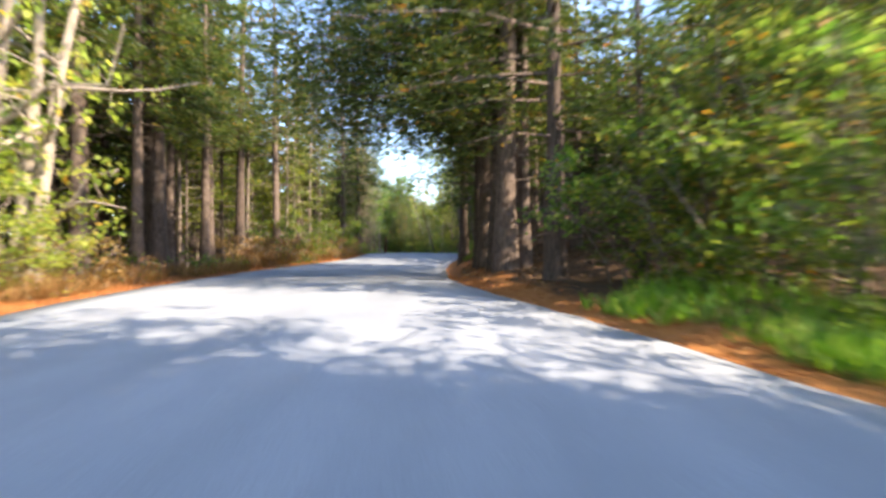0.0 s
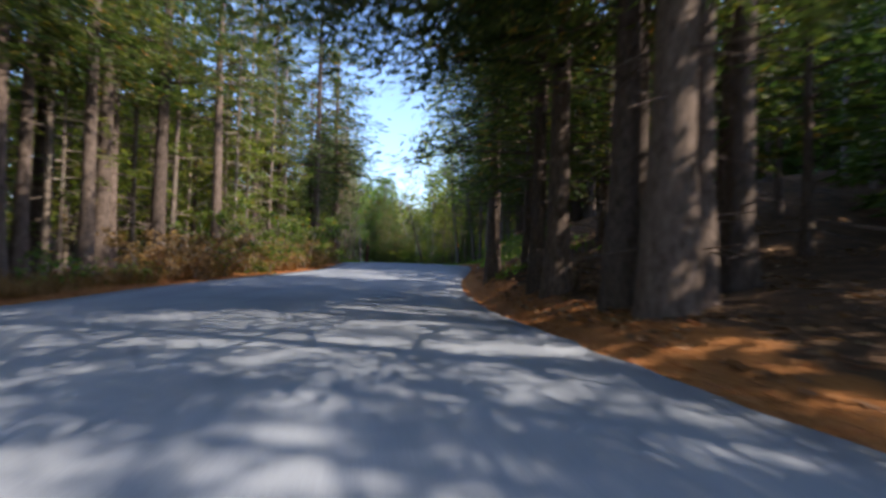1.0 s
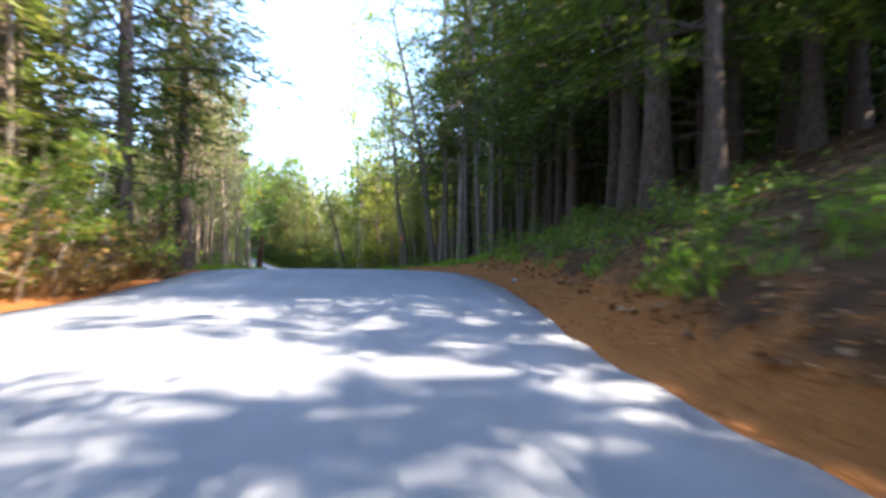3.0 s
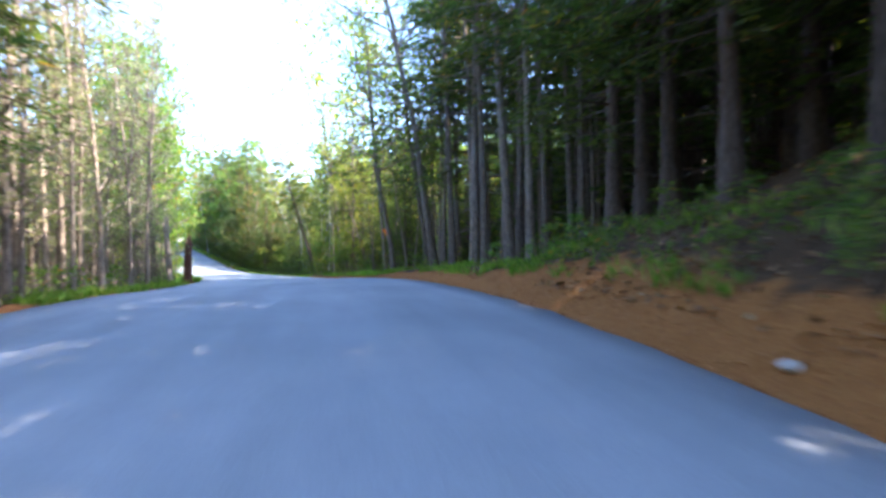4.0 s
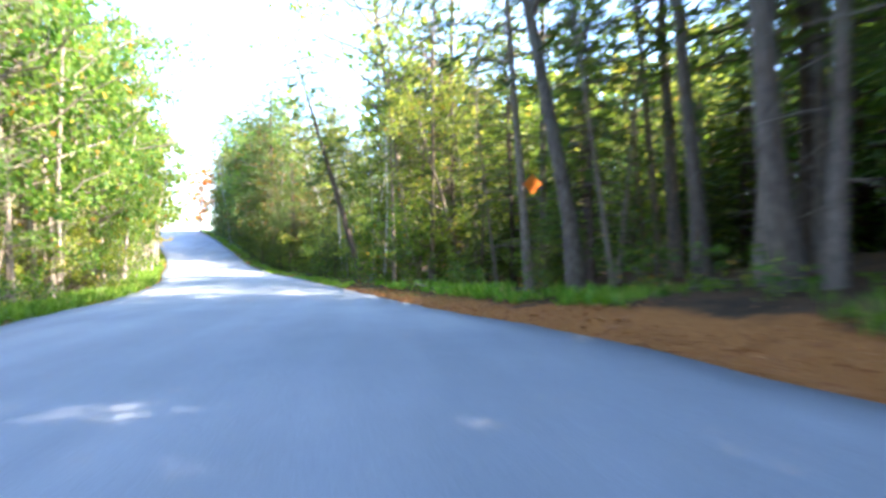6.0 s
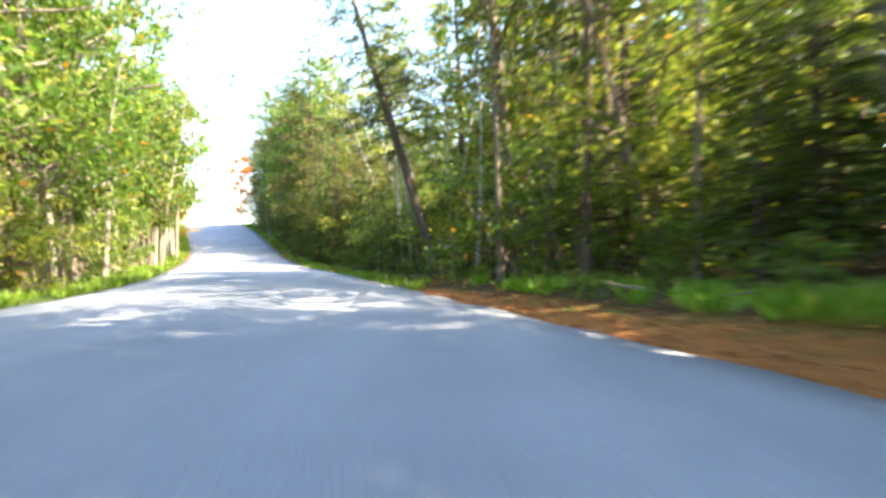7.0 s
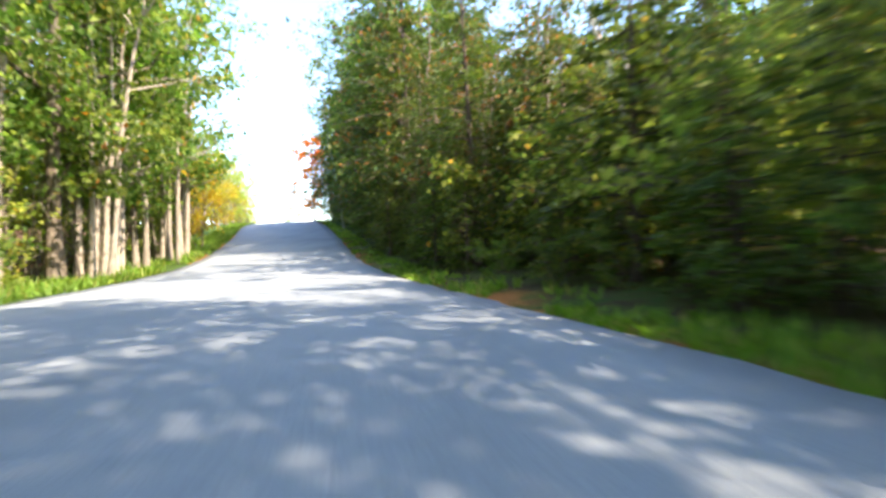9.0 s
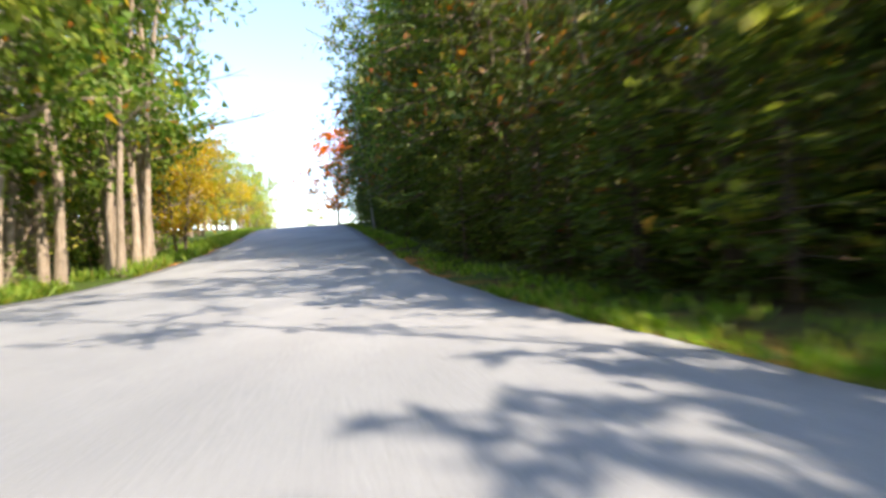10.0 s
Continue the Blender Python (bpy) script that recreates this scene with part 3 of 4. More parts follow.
# Out of view behind the start, here only for the shade they cast.
belt(1, -20, -4, 2.8, (2.5, 9), ["pine", "maple"])
# dark pines up the needle-covered bank
for x, y, k in ((1.6, 17.1, 0.95), (1.75, 15.9, 1.2), (2.35, 16.3, 0.85), (2.6, 19.2, 0.9), (5.7, 46.1, 0.8), (6.2, 46.6, 0.8)):
    plant("pine", x, y, k)
for x, y, k in ((1.55, 20.7, 1.1), (1.35, 21.8, 0.85), (1.0, 26.8, 1.05)):
    plant("shortpine", x, y, k)
for x, y, k in ((5.0, 42.6, 0.9), (6.2, 40.0, 0.95), (5.6, 45.0, 0.95), (7.2, 43.2, 1.0), (6.6, 37.6, 0.9), (7.6, 47.0, 1.0)):
    plant("overhang", x, y, k)
plant("overhang", 2.4, 12.2, 1.1)
plant("arch", 2.2, 16.6, 1.0, turn=176, pick=0)
plant("arch", 2.5, 19.6, 1.0, turn=186, pick=1)
for x, y, k in ((1.6, 23.0, 1.05), (1.8, 25.2, 0.85)):
    plant("overhang", x, y, k)
for x, y, k in ((3.4, 34.0, 0.8), (4.2, 36.8, 1.3), (5.2, 40.2, 1.25), (5.4, 46.8, 0.9)):
    plant("greenhang", x, y, k)
plant("tallarch", 5.0, 39.2, 1.0, turn=182)
belt(1, 17.5, 28.5, 2.7, (3.2, 5.2), ["shortpine"], (0.85, 1.05))
belt(1, 33, 47, 1.6, (5.5, 8.0), ["shortpine"], (0.85, 1.05))
belt(1, 10, 21, 1.5, (5.4, 9.0), ["backpine", "backpine", "backhemlock"], (0.85, 1.0))
belt(1, 21, 33, 2.4, (5.4, 9.0), ["backpine", "innerpine", "innerpine"], (0.75, 0.9))
belt(1, 33, 47, 1.5, (5.4, 9.0), ["backpine", "backpine", "backhemlock"], (0.85, 1.0))
belt(1, 11, 19, 1.3, (8, 14), ["backpine", "backhemlock", "backhemlock"], (1.0, 1.25))
belt(1, 19, 24, 2.0, (9, 15), ["backpine", "backhemlock"], (0.9, 1.05))
belt(1, 24, 32, 2.2, (9, 15), ["backpine", "innerpine"], (0.8, 0.95))
belt(1, 32, 40, 1.4, (11, 16), ["backpine", "backhemlock"], (1.0, 1.15))
belt(1, 40, 53, 1.0, (10, 16), ["backpine", "backhemlock"], (1.3, 1.5))
belt(1, 48, 74, 1.0, (13, 20), ["backhemlock"], (1.1, 1.3))
belt(1, 54, 70, 0.9, (9, 13), ["backhemlock", "backpine"], (0.7, 0.85))
# the grove of grey trunks
for x, y, k, lean in ((3.5, 55.8, 0.8, 2), (3.5, 54.3, 1.1, -1), (3.9, 53.1, 0.85, 0), (3.75, 52.5, 1.15, 1), (3.9, 51.8, 1.0, 0), (4.15, 50.3, 1.25, -2), (4.6, 50.7, 0.95, 1), (4.5, 49.6, 1.05, 0),
                      (4.85, 49.4, 0.75, -1), (5.6, 49.3, 0.9, -2), (6.2, 49.2, 0.65, 0), (6.2, 47.9, 0.9, 0), (5.8, 47.5, 0.9, 1), (4.7, 52.6, 0.5, 4), (3.6, 56.9, 0.6, 3), (4.6, 58.2, 0.8, 2),
                      (2.05, 61.0, 0.75, -3), (2.8, 62.4, 0.7, 0), (4.2, 60.2, 0.65, -4), (4.4, 54.8, 0.7, 3), (2.7, 58.9, 0.4, -7), (3.1, 59.6, 0.4, 8)):
    plant("greypine", x, y, k, lean=(0, lean))
plant("openleaf", 3.25, 56.1, 1.4, turn=40, lean=(0, -9), pick=0)
plant("greenhang", 4.8, 55.4, 1.15)
plant("greenhang", 5.6, 58.4, 1.0)
plant("openleaf", 3.3, 57.6, 1.1, lean=(0, -3))
plant("openleaf", 4.0, 59.4, 1.1, lean=(0, -2))
belt(1, 46, 57, 0.8, (3.4, 7.5), ["greypine", "innerpine", "innerpine"], (0.75, 1.0))
belt(1, 46, 58, 0.45, (5.0, 11.0), ["innerpine"], (0.85, 1.1))
# the leafy bend
belt(1, 58, 66, 1.8, (5.5, 9.5), ["backhemlock"], (0.45, 0.55))
belt(1, 60, 66, 1.8, (2.6, 3.6), ["hemlock", "hemlock"], (0.45, 0.55))
belt(1, 66, 75, 2.4, (2.9, 4.0), ["hemlock", "maple", "lime"], (0.65, 0.8))
belt(1, 75, 84, 0.9, (2.2, 3.6), ["lime", "lime", "rust"], (0.3, 0.36))
belt(1, 61, 67, 1.4, (2.0, 3.0), ["bush", "backhemlock"], (0.3, 0.45))
belt(1, 67, 84, 1.3, (1.9, 2.9), ["limebush", "bush"], (0.85, 1.05))
belt(1, 62, 76, 1.6, (5, 9), ["backleaf"], (0.6, 0.75))
belt(1, 76, 84, 1.2, (4, 8), ["backleaf", "lime"], (0.38, 0.46))
# From 4.6, 71.4 on: added behind the front row to shade the road.
for key, x, y, k in (("backhemlock", 3.4, 68.6, 0.5), ("hemlock", 1.6, 66.6, 0.6), ("maple", 0.9, 70.2, 0.7), ("backhemlock", 4.6, 71.4, 1.0), ("backhemlock", 6.0, 69.8, 1.15), ("backhemlock", 4.4, 73.4, 0.95), ("backhemlock", 5.6, 74.0, 1.15), ("rust", 2.6, 75.2, 0.95), ("rust", 3.8, 74.4, 1.0), ("maple", 3.0, 76.6, 0.75), ("backhemlock", 6.8, 73.0, 1.3), ("backhemlock", 4.6, 75.6, 0.95)):
    plant(key, x, y, k)
plant("openleaf", 2.1, 58.8, 1.2, lean=(0, -4))
plant("pine", -0.9, 71.6, 0.6, lean=(0, -15))
belt(1, 60, 72, 0.9, (3.8, 7.0), ["backhemlock"], (0.42, 0.52))
for x, y, k, lean in ((0.05, 68.6, 1.1, 0), (0.75, 67.9, 0.9, 3), (1.15, 67.4, 1.1, 0), (0.95, 66.5, 1.2, 2), (1.9, 65.2, 0.8, 1), (1.7, 62.0, 0.6, -6)):
    plant("greypine", x, y, k * 0.52, lean=(0, lean))
for x, y, k, lean in ((-0.6, 71.2, 0.9, 8), (0.05, 71.8, 0.9, 3), (0.25, 71.6, 1.0, 4), (0.1, 70.6, 1.0, 5), (-0.2, 69.9, 1.1, 3), (-1.5, 74.2, 0.9, -4), (-1.25, 74.6, 1.0, -5), (-0.9, 75.2, 1.0, -7),
                      (-1.75, 75.1, 0.9, -6), (-1.7, 75.0, 1.0, -2), (-0.4, 73.4, 1.0, -5), (-2.0, 80.3, 0.9, -9), (-1.4, 81.8, 1.0, -12), (-12.4, 104.4, 1.25, -6)):
    plant("pole", x, y, k, lean=(0, lean))
belt(1, 83, 90, 1.2, (1.8, 2.6), ["rust", "hemlock", "hemlock"], (0.5, 0.6))
belt(1, 90, 118, 1.3, (1.7, 2.7), ["rust", "hemlock", "maple"], (0.85, 1.1))
belt(1, 79, 128, 0.9, (1.9, 3.4), ["backhemlock"], (0.42, 0.52))
belt(1, 74, 112, 0.75, (0.95, 1.7), ["backhemlock", "bush", "backhemlock"], (0.18, 0.28))
belt(1, 83, 92, 1.0, (3.4, 7), ["backhemlock", "rust"], (0.6, 0.7))
belt(1, 75, 84, 1.0, (8, 15), ["backhemlock"], (0.5, 0.6))
belt(1, 84, 88, 1.0, (8, 15), ["backhemlock"], (0.7, 0.85))
belt(1, 88, 125, 1.3, (8, 15), ["backhemlock"], (0.9, 1.1))
belt(1, 90, 130, 2.0, (3.2, 8.0), ["rust", "backhemlock", "backhemlock"], (0.85, 1.05))
belt(1, 92, 130, 2.3, (2.8, 6.5), ["rust", "hemlock", "maple"], (1.0, 1.2))
# the side to the left of the road
plant("pale", -7.9, 9.6, 1.0)
plant("pale", -8.6, 8.3, 0.95, lean=(0, -2))
plant("pale", -8.6, 11.2, 1.05, lean=(0, 3))
plant("lime", -10.0, 10.4, 1.1)
plant("lime", -10.4, 8.4, 1.1)
belt(-1, -8, 6, 2.5, (2.5, 6), ["birch", "maple", "pine"])
belt(-1, 13, 26, 1.2, (1.6, 4.2), ["pine", "greypine", "pine"], (0.85, 1.1))
belt(-1, 12, 26, 1.1, (4.2, 8.0), ["pine", "backpine", "backhemlock"], (0.85, 1.15))
belt(-1, 25, 31, 0.9, (2.0, 4.6), ["pine", "lightpole", "greypine"], (0.85, 1.1))
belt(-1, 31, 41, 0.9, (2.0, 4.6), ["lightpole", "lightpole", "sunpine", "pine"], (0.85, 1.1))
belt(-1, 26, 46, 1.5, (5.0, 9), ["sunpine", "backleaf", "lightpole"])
belt(-1, 8, 24, 1.3, (9, 15), ["backpine", "backhemlock", "backleaf"], (1.1, 1.4))
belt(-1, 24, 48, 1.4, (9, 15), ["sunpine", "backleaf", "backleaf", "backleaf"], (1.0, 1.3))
plant("overhang", -7.5, 42.6, 1.25)
plant("greenhang", -8.2, 44.6, 0.9)
plant("pine", -6.9, 46.3, 1.05)
belt(-1, 37, 47, 1.5, (2.2, 6.0), ["pine", "lightpole", "backpine"], (0.75, 1.0))
belt(-1, 47, 66, 0.36, (0.9, 5.5), ["sapling", "sapling", "thicket"], (0.85, 1.2))
belt(-1, 49, 68, 0.9, (5.5, 13), ["sapling", "sapling", "lightpole"])
belt(-1, 64, 85, 1.5, (1.6, 3.2), ["maple", "lime", "cedar", "maple"], (1.0, 1.3))
for x, y, k, lean in ((-12.9, 84.2, 1.0, 5), (-13.6, 85.6, 1.1, 3), (-13.9, 86.8, 1.15, 6), (-14.5, 88.0, 1.15, 2), (-14.3, 89.4, 1.0, 0), (-14.7, 90.8, 1.05, 3), (-15.3, 91.8, 0.95, -2), (-15.9, 89.6, 1.2, 0)):
    plant("cedar", x, y, k, lean=(0, lean))
belt(-1, 66, 96, 1.6, (4.5, 9), ["backleaf", "lime", "backleaf"], (1.1, 1.35))
belt(-1, 66, 96, 0.8, (1.4, 3.2), ["limebush", "bush", "thicket"], (0.8, 1.2))
for x, y, k in ((-16.2, 95.0, 0.75), (-17.6, 96.6, 0.85), (-19.8, 100.5, 0.85), (-21.2, 103.6, 0.9), (-28.5, 122.0, 0.9)):
    plant("yellow", x, y, k)
belt(-1, 94, 110, 2.0, (2.2, 5), ["lime", "maple", "cedar"], (0.5, 0.7))
belt(-1, 108, 130, 1.8, (2.2, 6), ["yellow", "lime"], (0.7, 0.95))
belt(-1, 26, 42, 0.6, (0.7, 2.0), ["drybush", "drybush", "bush"], (0.8, 1.15))
belt(-1, 8, 14, 0.9, (0.8, 2.0), ["limebush", "drybush"], (0.6, 0.9))
plant("red", -20.0, 123.8, 1.15)
belt(-1, 137, 165, 3.0, (1.0, 5.0), ["yellow", "lime"], (0.9, 1.3))
plant("limebush", -25.6, 134.5, 0.9)

# plants of the bank
belt(1, 28, 47, 0.3, (1.0, 2.6), ["fern"], (0.4, 0.8))
belt(1, 29, 49, 0.6, (2.2, 4.5), ["fern"], (0.4, 0.7))
belt(1, 55, 76, 0.7, (1.2, 2.6), ["fern"], (0.5, 0.9))
belt(-1, 14, 66, 0.8, (1.0, 3.0), ["fern"], (0.6, 1.2))
# denser wall behind the grove and along the last rise
belt(1, 50, 62, 1.6, (7.5, 11), ["backhemlock"], (1.05, 1.2))
belt(1, 95, 112, 1.5, (1.9, 3.0), ["hemlock"], (0.8, 1.0))
plant("openleaf", 0.6, 69.4, 1.5, lean=(0, -3))
plant("openleaf", 1.7, 67.6, 1.4, lean=(0, -2))

# ---- the woods behind, grass and litter ----


def woods(name, side, y0, y1, out, count, label):
    """Trees deep in the wood: slim stems and hanging foliage, seen only between the nearer ones."""
    g = Geo()
    stems = Geo()
    for _ in range(count):
        y, u = PICK.uniform(y0, y1), PICK.uniform(*out)
        x = right_x(y) + u if side > 0 else left_x(y) - u
        z, h = ground_z(x, y), PICK.uniform(11, 16.5)
        stems.tube([(x, y, z - 0.2), (x + PICK.normal() * 0.2, y, z + h * 0.5), (x + PICK.normal() * 0.4, y, z + h)], [0.14, 0.1, 0.03], 5)
        n = 120
        t = PICK.uniform(0.03, 1.0, n)
        a, r = PICK.uniform(0, 6.28, n), PICK.uniform(0.2, 1.0, n) * 2.6 * (1.05 - 0.8 * t)
        at = np.stack([x + np.cos(a) * r, y + np.sin(a) * r, z + h * t], 1)
        way = np.stack([np.cos(a), np.sin(a), PICK.uniform(-0.7, 0.2, n)], 1) + PICK.normal(size=(n, 3)) * 0.3
        g.blades(at, way, PICK.uniform(0.6, 1.3, n), PICK.uniform(0.35, 0.8, n))
    tagged(new(name, g.mesh(name, HEMLOCK)), label, "woods", kind="stuff")
    tagged(new("woodland_stems", stems.mesh("woodland_stems", BARK_PINE, True)), "dark slim stems deep in the wood", "woods", kind="stuff")


woods("far_woods", 1, 12, 50, (15, 34), 140, "dense dark green wood behind the roadside trees")
woods("far_woods", 1, 50, 68, (18, 34), 80, "dense dark green wood behind the roadside trees")
woods("far_woods", 1, 54, 140, (24, 42), 230, "dense dark green wood behind the roadside trees")
woods("far_woods", -1, -40, 140, (14, 32), 480, "dense dark green wood behind the roadside trees")
woods("far_woods", 1, -40, 12, (25, 42), 120, "dense dark green wood behind the roadside trees")
woods("far_woods", -1, -75, -30, (-14, 8), 70, "dense dark green wood behind the roadside trees")


def verge(name, side, y0, y1, count, out, size, material, label, category, upright=True, cut=-0.05):
    """Blades in uneven tufts, or fallen needles, along the road's edge."""
    g = Geo()
    y = PICK.uniform(y0, y1, count)
    u = out[0] + (out[1] - out[0]) * PICK.uniform(0, 1, count) ** 1.6
    at = []
    for a, b in zip(y, u):
        x = right_x(a) + b if side > 0 else left_x(a) - b
        if noise.noise((x * 1.1, a * 0.6, 11)) + 0.6 * noise.noise((x * 3, a * 3, 4)) > cut - (0 if upright else 0.3):
            at.append((x, a, ground_z(x, a) + (0.0 if upright else 0.012)))
    at = np.array(at)
    n = len(at)
    tall = 0.6 + 0.9 * np.array([0.5 + 0.5 * noise.noise((p[0] * 0.9, p[1] * 0.9, 1.7)) for p in at])
    way = PICK.normal(size=(n, 3)) * ([0.42, 0.42, 0] if upright else [1, 1, 0.08]) + ([0, 0, 1.0] if upright else [0, 0, 0])
    g.leaves(at, way, size[0] * tall * PICK.uniform(0.6, 1.3, n), size[1] * PICK.uniform(0.7, 1.4, n), 0.15)
    tagged(new(name, g.mesh(name, material)), label, category, kind="stuff")


verge("verge_grass", 1, -12, 7.5, 13000, (0.5, 2.6), (0.3, 0.03), GRASS, "bright green grass along the road's edge", "grass")
verge("verge_grass", 1, 58, 68, 4000, (1.0, 2.2), (0.2, 0.03), GRASS, "green grass behind a strip of fallen needles", "grass")
verge("verge_grass", 1, 67, 132, 15000, (0.05, 0.8), (0.12, 0.028), GRASS, "bright green grass along the road's edge", "grass")
verge("verge_grass", -1, 46, 132, 30000, (0.1, 1.6), (0.2, 0.03), GRASS, "bright green grass along the road's edge", "grass")
verge("bank_grass", 1, 24, 52, 7000, (0.8, 3.5), (0.22, 0.025), GRASS, "patchy green grass on the bank", "grass", cut=0.12)
verge("bank_grass", 1, 44, 61, 5000, (0.95, 2.6), (0.17, 0.022), GRASS, "thin green grass at the foot of the grey trunks", "grass", cut=0.02)
verge("dry_grass", -1, 2, 44, 12000, (0.7, 2.4), (0.42, 0.022), DRY, "dry brown grass along the road's edge", "grass")
verge("fallen_needles", 1, -5, 70, 20000, (-0.12, 1.4), (0.1, 0.014), NEEDLES, "orange fallen pine needles along the road", "litter", False)
verge("fallen_needles", -1, -5, 60, 12000, (-0.12, 1.6), (0.1, 0.014), NEEDLES, "orange fallen pine needles along the road", "litter", False)

verge("fallen_leaves", 1, 12, 44, 5500, (0.6, 7.0), (0.11, 0.07), DEAD_LEAF, "dead brown leaves scattered on the bank", "litter", False, 0.05)

# ---- single things ----


def thing(name, label, category, x, y, turn=0, dz=0.0):
    root = tagged(new(name), label, category)
    root.matrix_basis = pose(x, y, ground_z(x, y) + dz, 0, 0, turn)
    return root


def fallen_log():
    """A mossy log along the foot of the bank."""
    a, b = Vector((1.8, 20.7, 0)), Vector((1.95, 25.4, 0))
    g = Geo()
    f = np.linspace(0, 1, 14)
    path = [(a.x + (b.x - a.x) * k + 0.07 * math.sin(5 * k), a.y + (b.y - a.y) * k, 0) for k in f]
    path = [(x, y, ground_z(x, y) + 0.14 + 0.03 * math.sin(9 * k)) for (x, y, _), k in zip(path, f)]
    radii = 0.23 - 0.07 * f + 0.015 * np.sin(f * 31)
    radii[0], radii[-1] = 0.01, 0.01
    path[0] = tuple(Vector(path[1]) - Vector((0, 0.05, 0)))
    g.tube(path, radii, 11)
    root = tagged(new("fallen_log"), "mossy brown fallen log lying along the needle-covered bank", "log")
    part = new("log_stem", g.mesh("log_stem", BARK_LOG, True))
    part.parent = root
    for k in (0.2, 0.55, 0.8):
        p = Vector(path[int(k * 13)])
        h = Geo()
        h.tube([p, p + Vector((0.15, 0.2, 0.25)), p + Vector((0.2, 0.5, 0.42))], [0.035, 0.025, 0.01], 6)
        part = new("branch_stub", h.mesh("branch_stub", BARK_LOG, True))
        part.parent = root


def snag(x, y, height, r, material, name, label, lean):
    """A dead standing trunk with a jagged broken top."""
    root = thing(name, label, "stump", x, y)
    g = Geo()
    f = np.linspace(0, 1, 9)
    g.tube(np.c_[lean * f, 0.05 * np.sin(f * 6), -0.2 + (height + 0.2) * f], r * (1.25 - 0.45 * f**0.5), 10)
    part = new("trunk", g.mesh("trunk", material, True))
    part.parent = root
    for k in range(6):
        a = k * 1.05
        h = Geo()
        c = Vector((lean + math.cos(a) * r * 0.6, math.sin(a) * r * 0.6, height - 0.06))
        h.tube([c, c + Vector((0.01, 0, 0.12 + 0.1 * (k % 3))), c + Vector((0.02, 0.01, 0.22 + 0.16 * (k % 3)))], [r * 0.34, r * 0.2, 0.006], 5)
        part = new("splinter", h.mesh("splinter", material, True))
        part.parent = root


def marker(x, y, z):
    """A small orange diamond plate nailed to a trunk, facing back along the road."""
    bm = bmesh.new()
    bmesh.ops.create_cube(bm, size=1)
    bmesh.ops.scale(bm, vec=(0.26, 0.012, 0.26), verts=bm.verts)
    bmesh.ops.bevel(bm, geom=bm.edges[:], offset=0.004, segments=1, affect="EDGES")
    bmesh.ops.rotate(bm, cent=(0, 0, 0), matrix=Matrix.Rotation(radians(45), 3, "Y"), verts=bm.verts)
    me = bpy.data.meshes.new("plate")
    bm.to_mesh(me)
    bm.free()
    me.materials.append(plain_material("orange_sheet_metal", (0.85, 0.22, 0.02), 0.45, 30, 0.1))
    root = tagged(new("trail_marker"), "small orange diamond plate nailed to a tree trunk", "marker")
    root.matrix_basis = pose(x, y, z, 0, 0, 6)
    part = new("plate", me)
    part.parent = root
    for dz in (-0.1, 0.1):
        g = Geo()
        g.tube([(0, 0.02, dz), (0, -0.008, dz), (0, -0.012, dz)], [0.006, 0.006, 0.001], 6)
        part = new("nail", g.mesh("nail", BARK_GREY, True))
        part.parent = root


def stone(x, y, size, label):
    bm = bmesh.new()
    bmesh.ops.create_icosphere(bm, subdivisions=3, radius=1)
    for v in bm.verts:
        v.co *= 1 + 0.25 * noise.noise(v.co * 1.3 + Vector((x, y, 0)))
        v.co = Vector((v.co.x * size, v.co.y * size * 0.8, v.co.z * size * 0.55))
    me = bpy.data.meshes.new("stone")
    bm.to_mesh(me)
    bm.free()
    me.materials.append(STONE)
    ob = tagged(new("stone", me), label, "stone")
    ob.location = (x, y, ground_z(x, y) + size * 0.3)


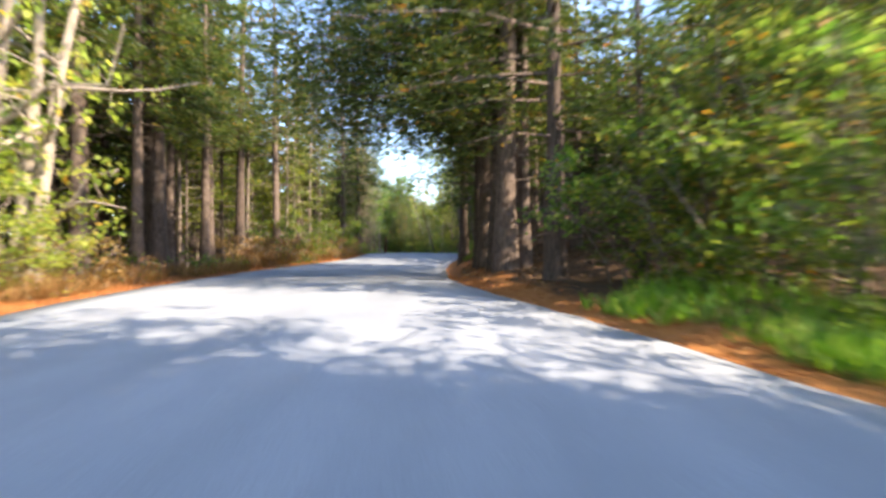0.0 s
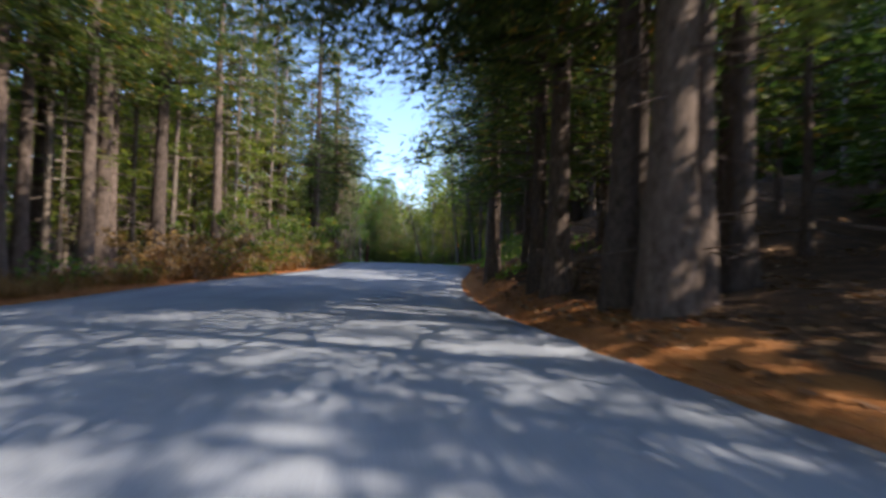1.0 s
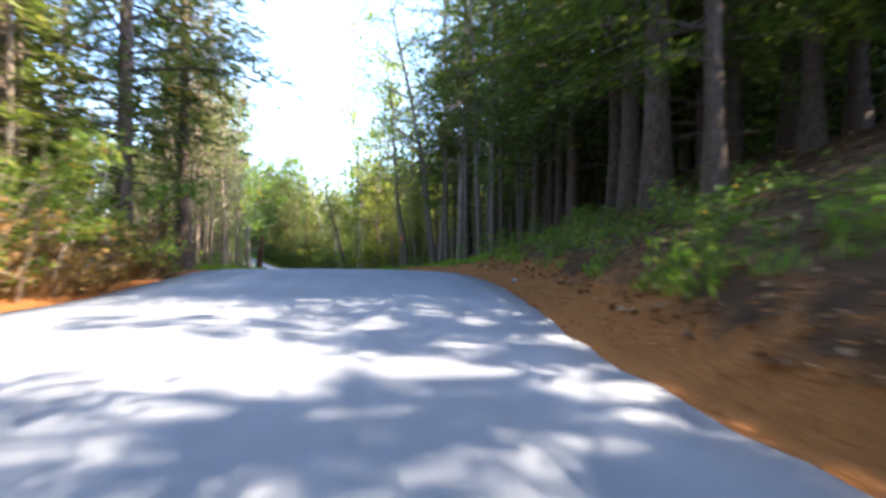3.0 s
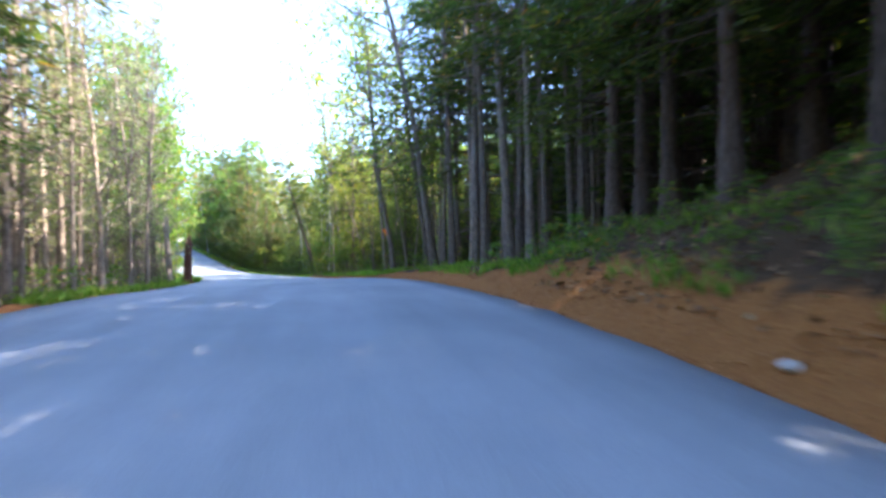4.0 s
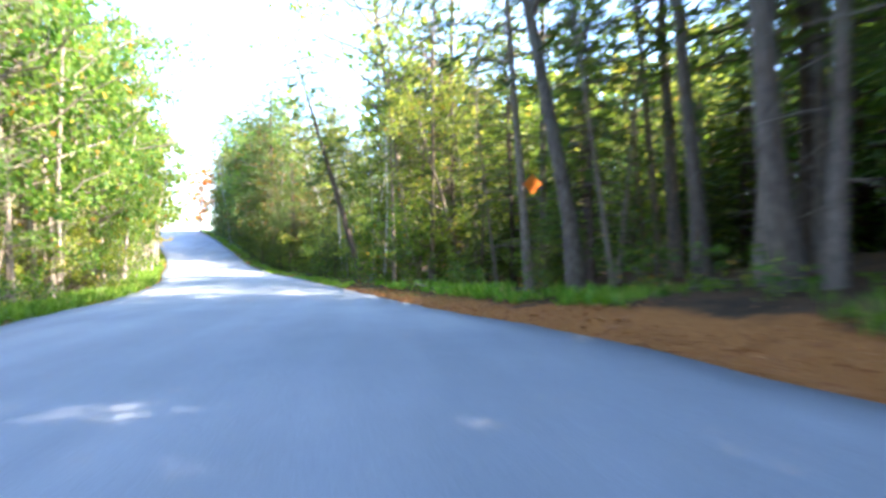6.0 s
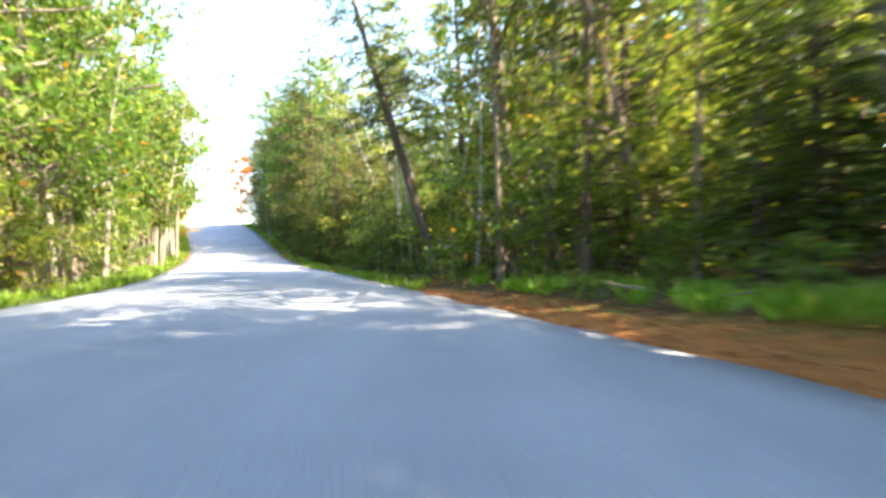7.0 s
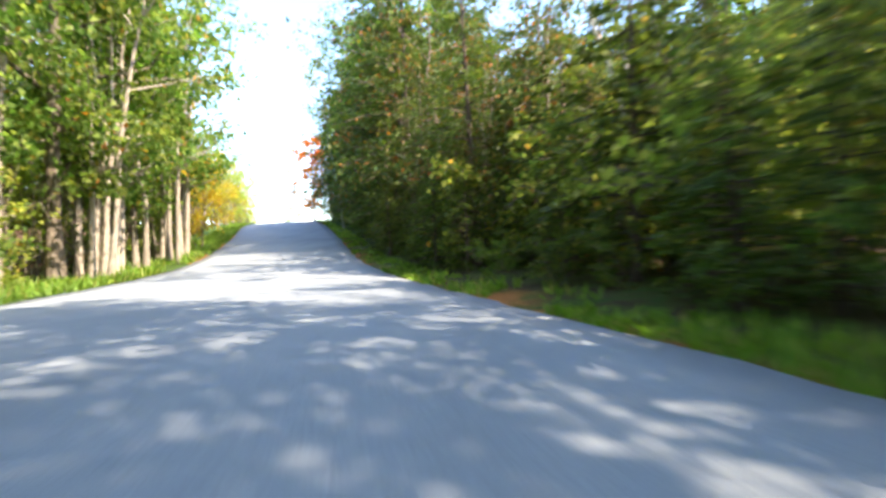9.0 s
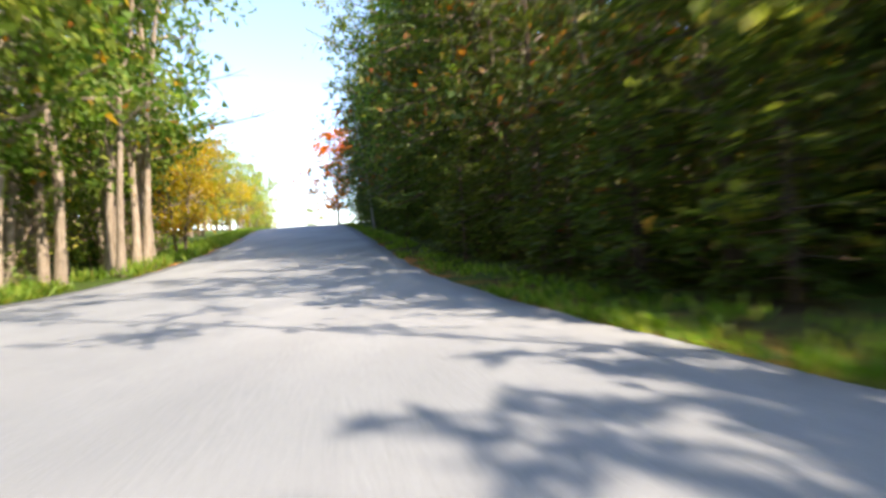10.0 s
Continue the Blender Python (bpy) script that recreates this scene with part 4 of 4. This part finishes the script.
def brush_pile(x, y, count):
    root = thing("brush_pile", "grey heap of dead branches lying at the wood's edge", "brush", x, y)
    for _ in range(count):
        g = Geo()
        a, l = PICK.uniform(0, 6.28), PICK.uniform(0.3, 1.0)
        c = np.array([PICK.normal() * 0.5, PICK.normal() * 0.4, PICK.uniform(0.02, 0.14)])
        d = np.array([math.cos(a), math.sin(a), PICK.uniform(-0.1, 0.25)]) * l / 2
        g.tube([c - d, c + PICK.normal(size=3) * 0.05, c + d], [0.016, 0.012, 0.004], 5)
        part = new("branch", g.mesh("branch", BARK_GREY, True))
        part.parent = root


def dead_tree(x, y):
    """A bare grey tree with long limbs that reach out over the road."""
    root = thing("dead_tree", "bare grey tree with long leafless limbs over the road", "tree", x, y)
    g = Geo()
    f = np.linspace(0, 1, 8)
    g.tube(np.c_[0.25 * f, 0.1 * np.sin(4 * f), -0.2 + 8.4 * f], 0.11 * (1.1 - f), 8)
    part = new("trunk", g.mesh("trunk", BARK_GREY, True))
    part.parent = root
    for z, reach, turn, rise in ((3.6, 5.0, -8, 0.02), (4.9, 3.6, 6, 0.1), (6.6, 1.6, 150, 0.3), (3.6, 1.3, 200, 0.1), (7.2, 1.4, 30, 0.5)):
        h = Geo()
        d = Vector((math.cos(radians(turn)), math.sin(radians(turn)), rise)) * reach
        a = Vector((0.25 * z / 8.2, 0, z))
        line = [a + d * k + Vector((0, 0, 0.12 * math.sin(k * 7))) for k in (0, 0.3, 0.6, 0.85, 1.0)]
        h.tube(line, [0.045, 0.035, 0.024, 0.014, 0.004], 5)
        for k in (1, 2, 3):
            for sgn in (-1, 1):
                h.tube([line[k], line[k] + Vector((0.2, 0.3 * sgn, 0.1)), line[k] + Vector((0.45, 0.5 * sgn, 0.12))], [0.012, 0.008, 0.003], 4)
        part = new("limb", h.mesh("limb", BARK_GREY, True))
        part.parent = root


STONE = plain_material("pale_stone", (0.55, 0.53, 0.5), 0.8, 9, 0.2)
fallen_log()
snag(-6.05, 59.0, 1.5, 0.16, BARK_RED, "tree_stump", "tall broken stump of rotten red wood beside the road", 0.1)
snag(-6.5, 58.3, 2.2, 0.13, BARK_CEDAR, "tree_stump", "tall broken tan stump beside the road", -0.1)
marker(2.06, 60.75, 2.26)
stone(1.63, 29.4, 0.1, "pale grey stone on orange pine needles")
stone(1.72, 38.3, 0.08, "small pale stone on fallen pine needles")
stone(-1.6, 68.75, 0.09, "pale grey stone at the road's edge")
brush_pile(1.5, 62.6, 7)
brush_pile(3.6, 57.3, 8)
dead_tree(-17.5, 94.6)
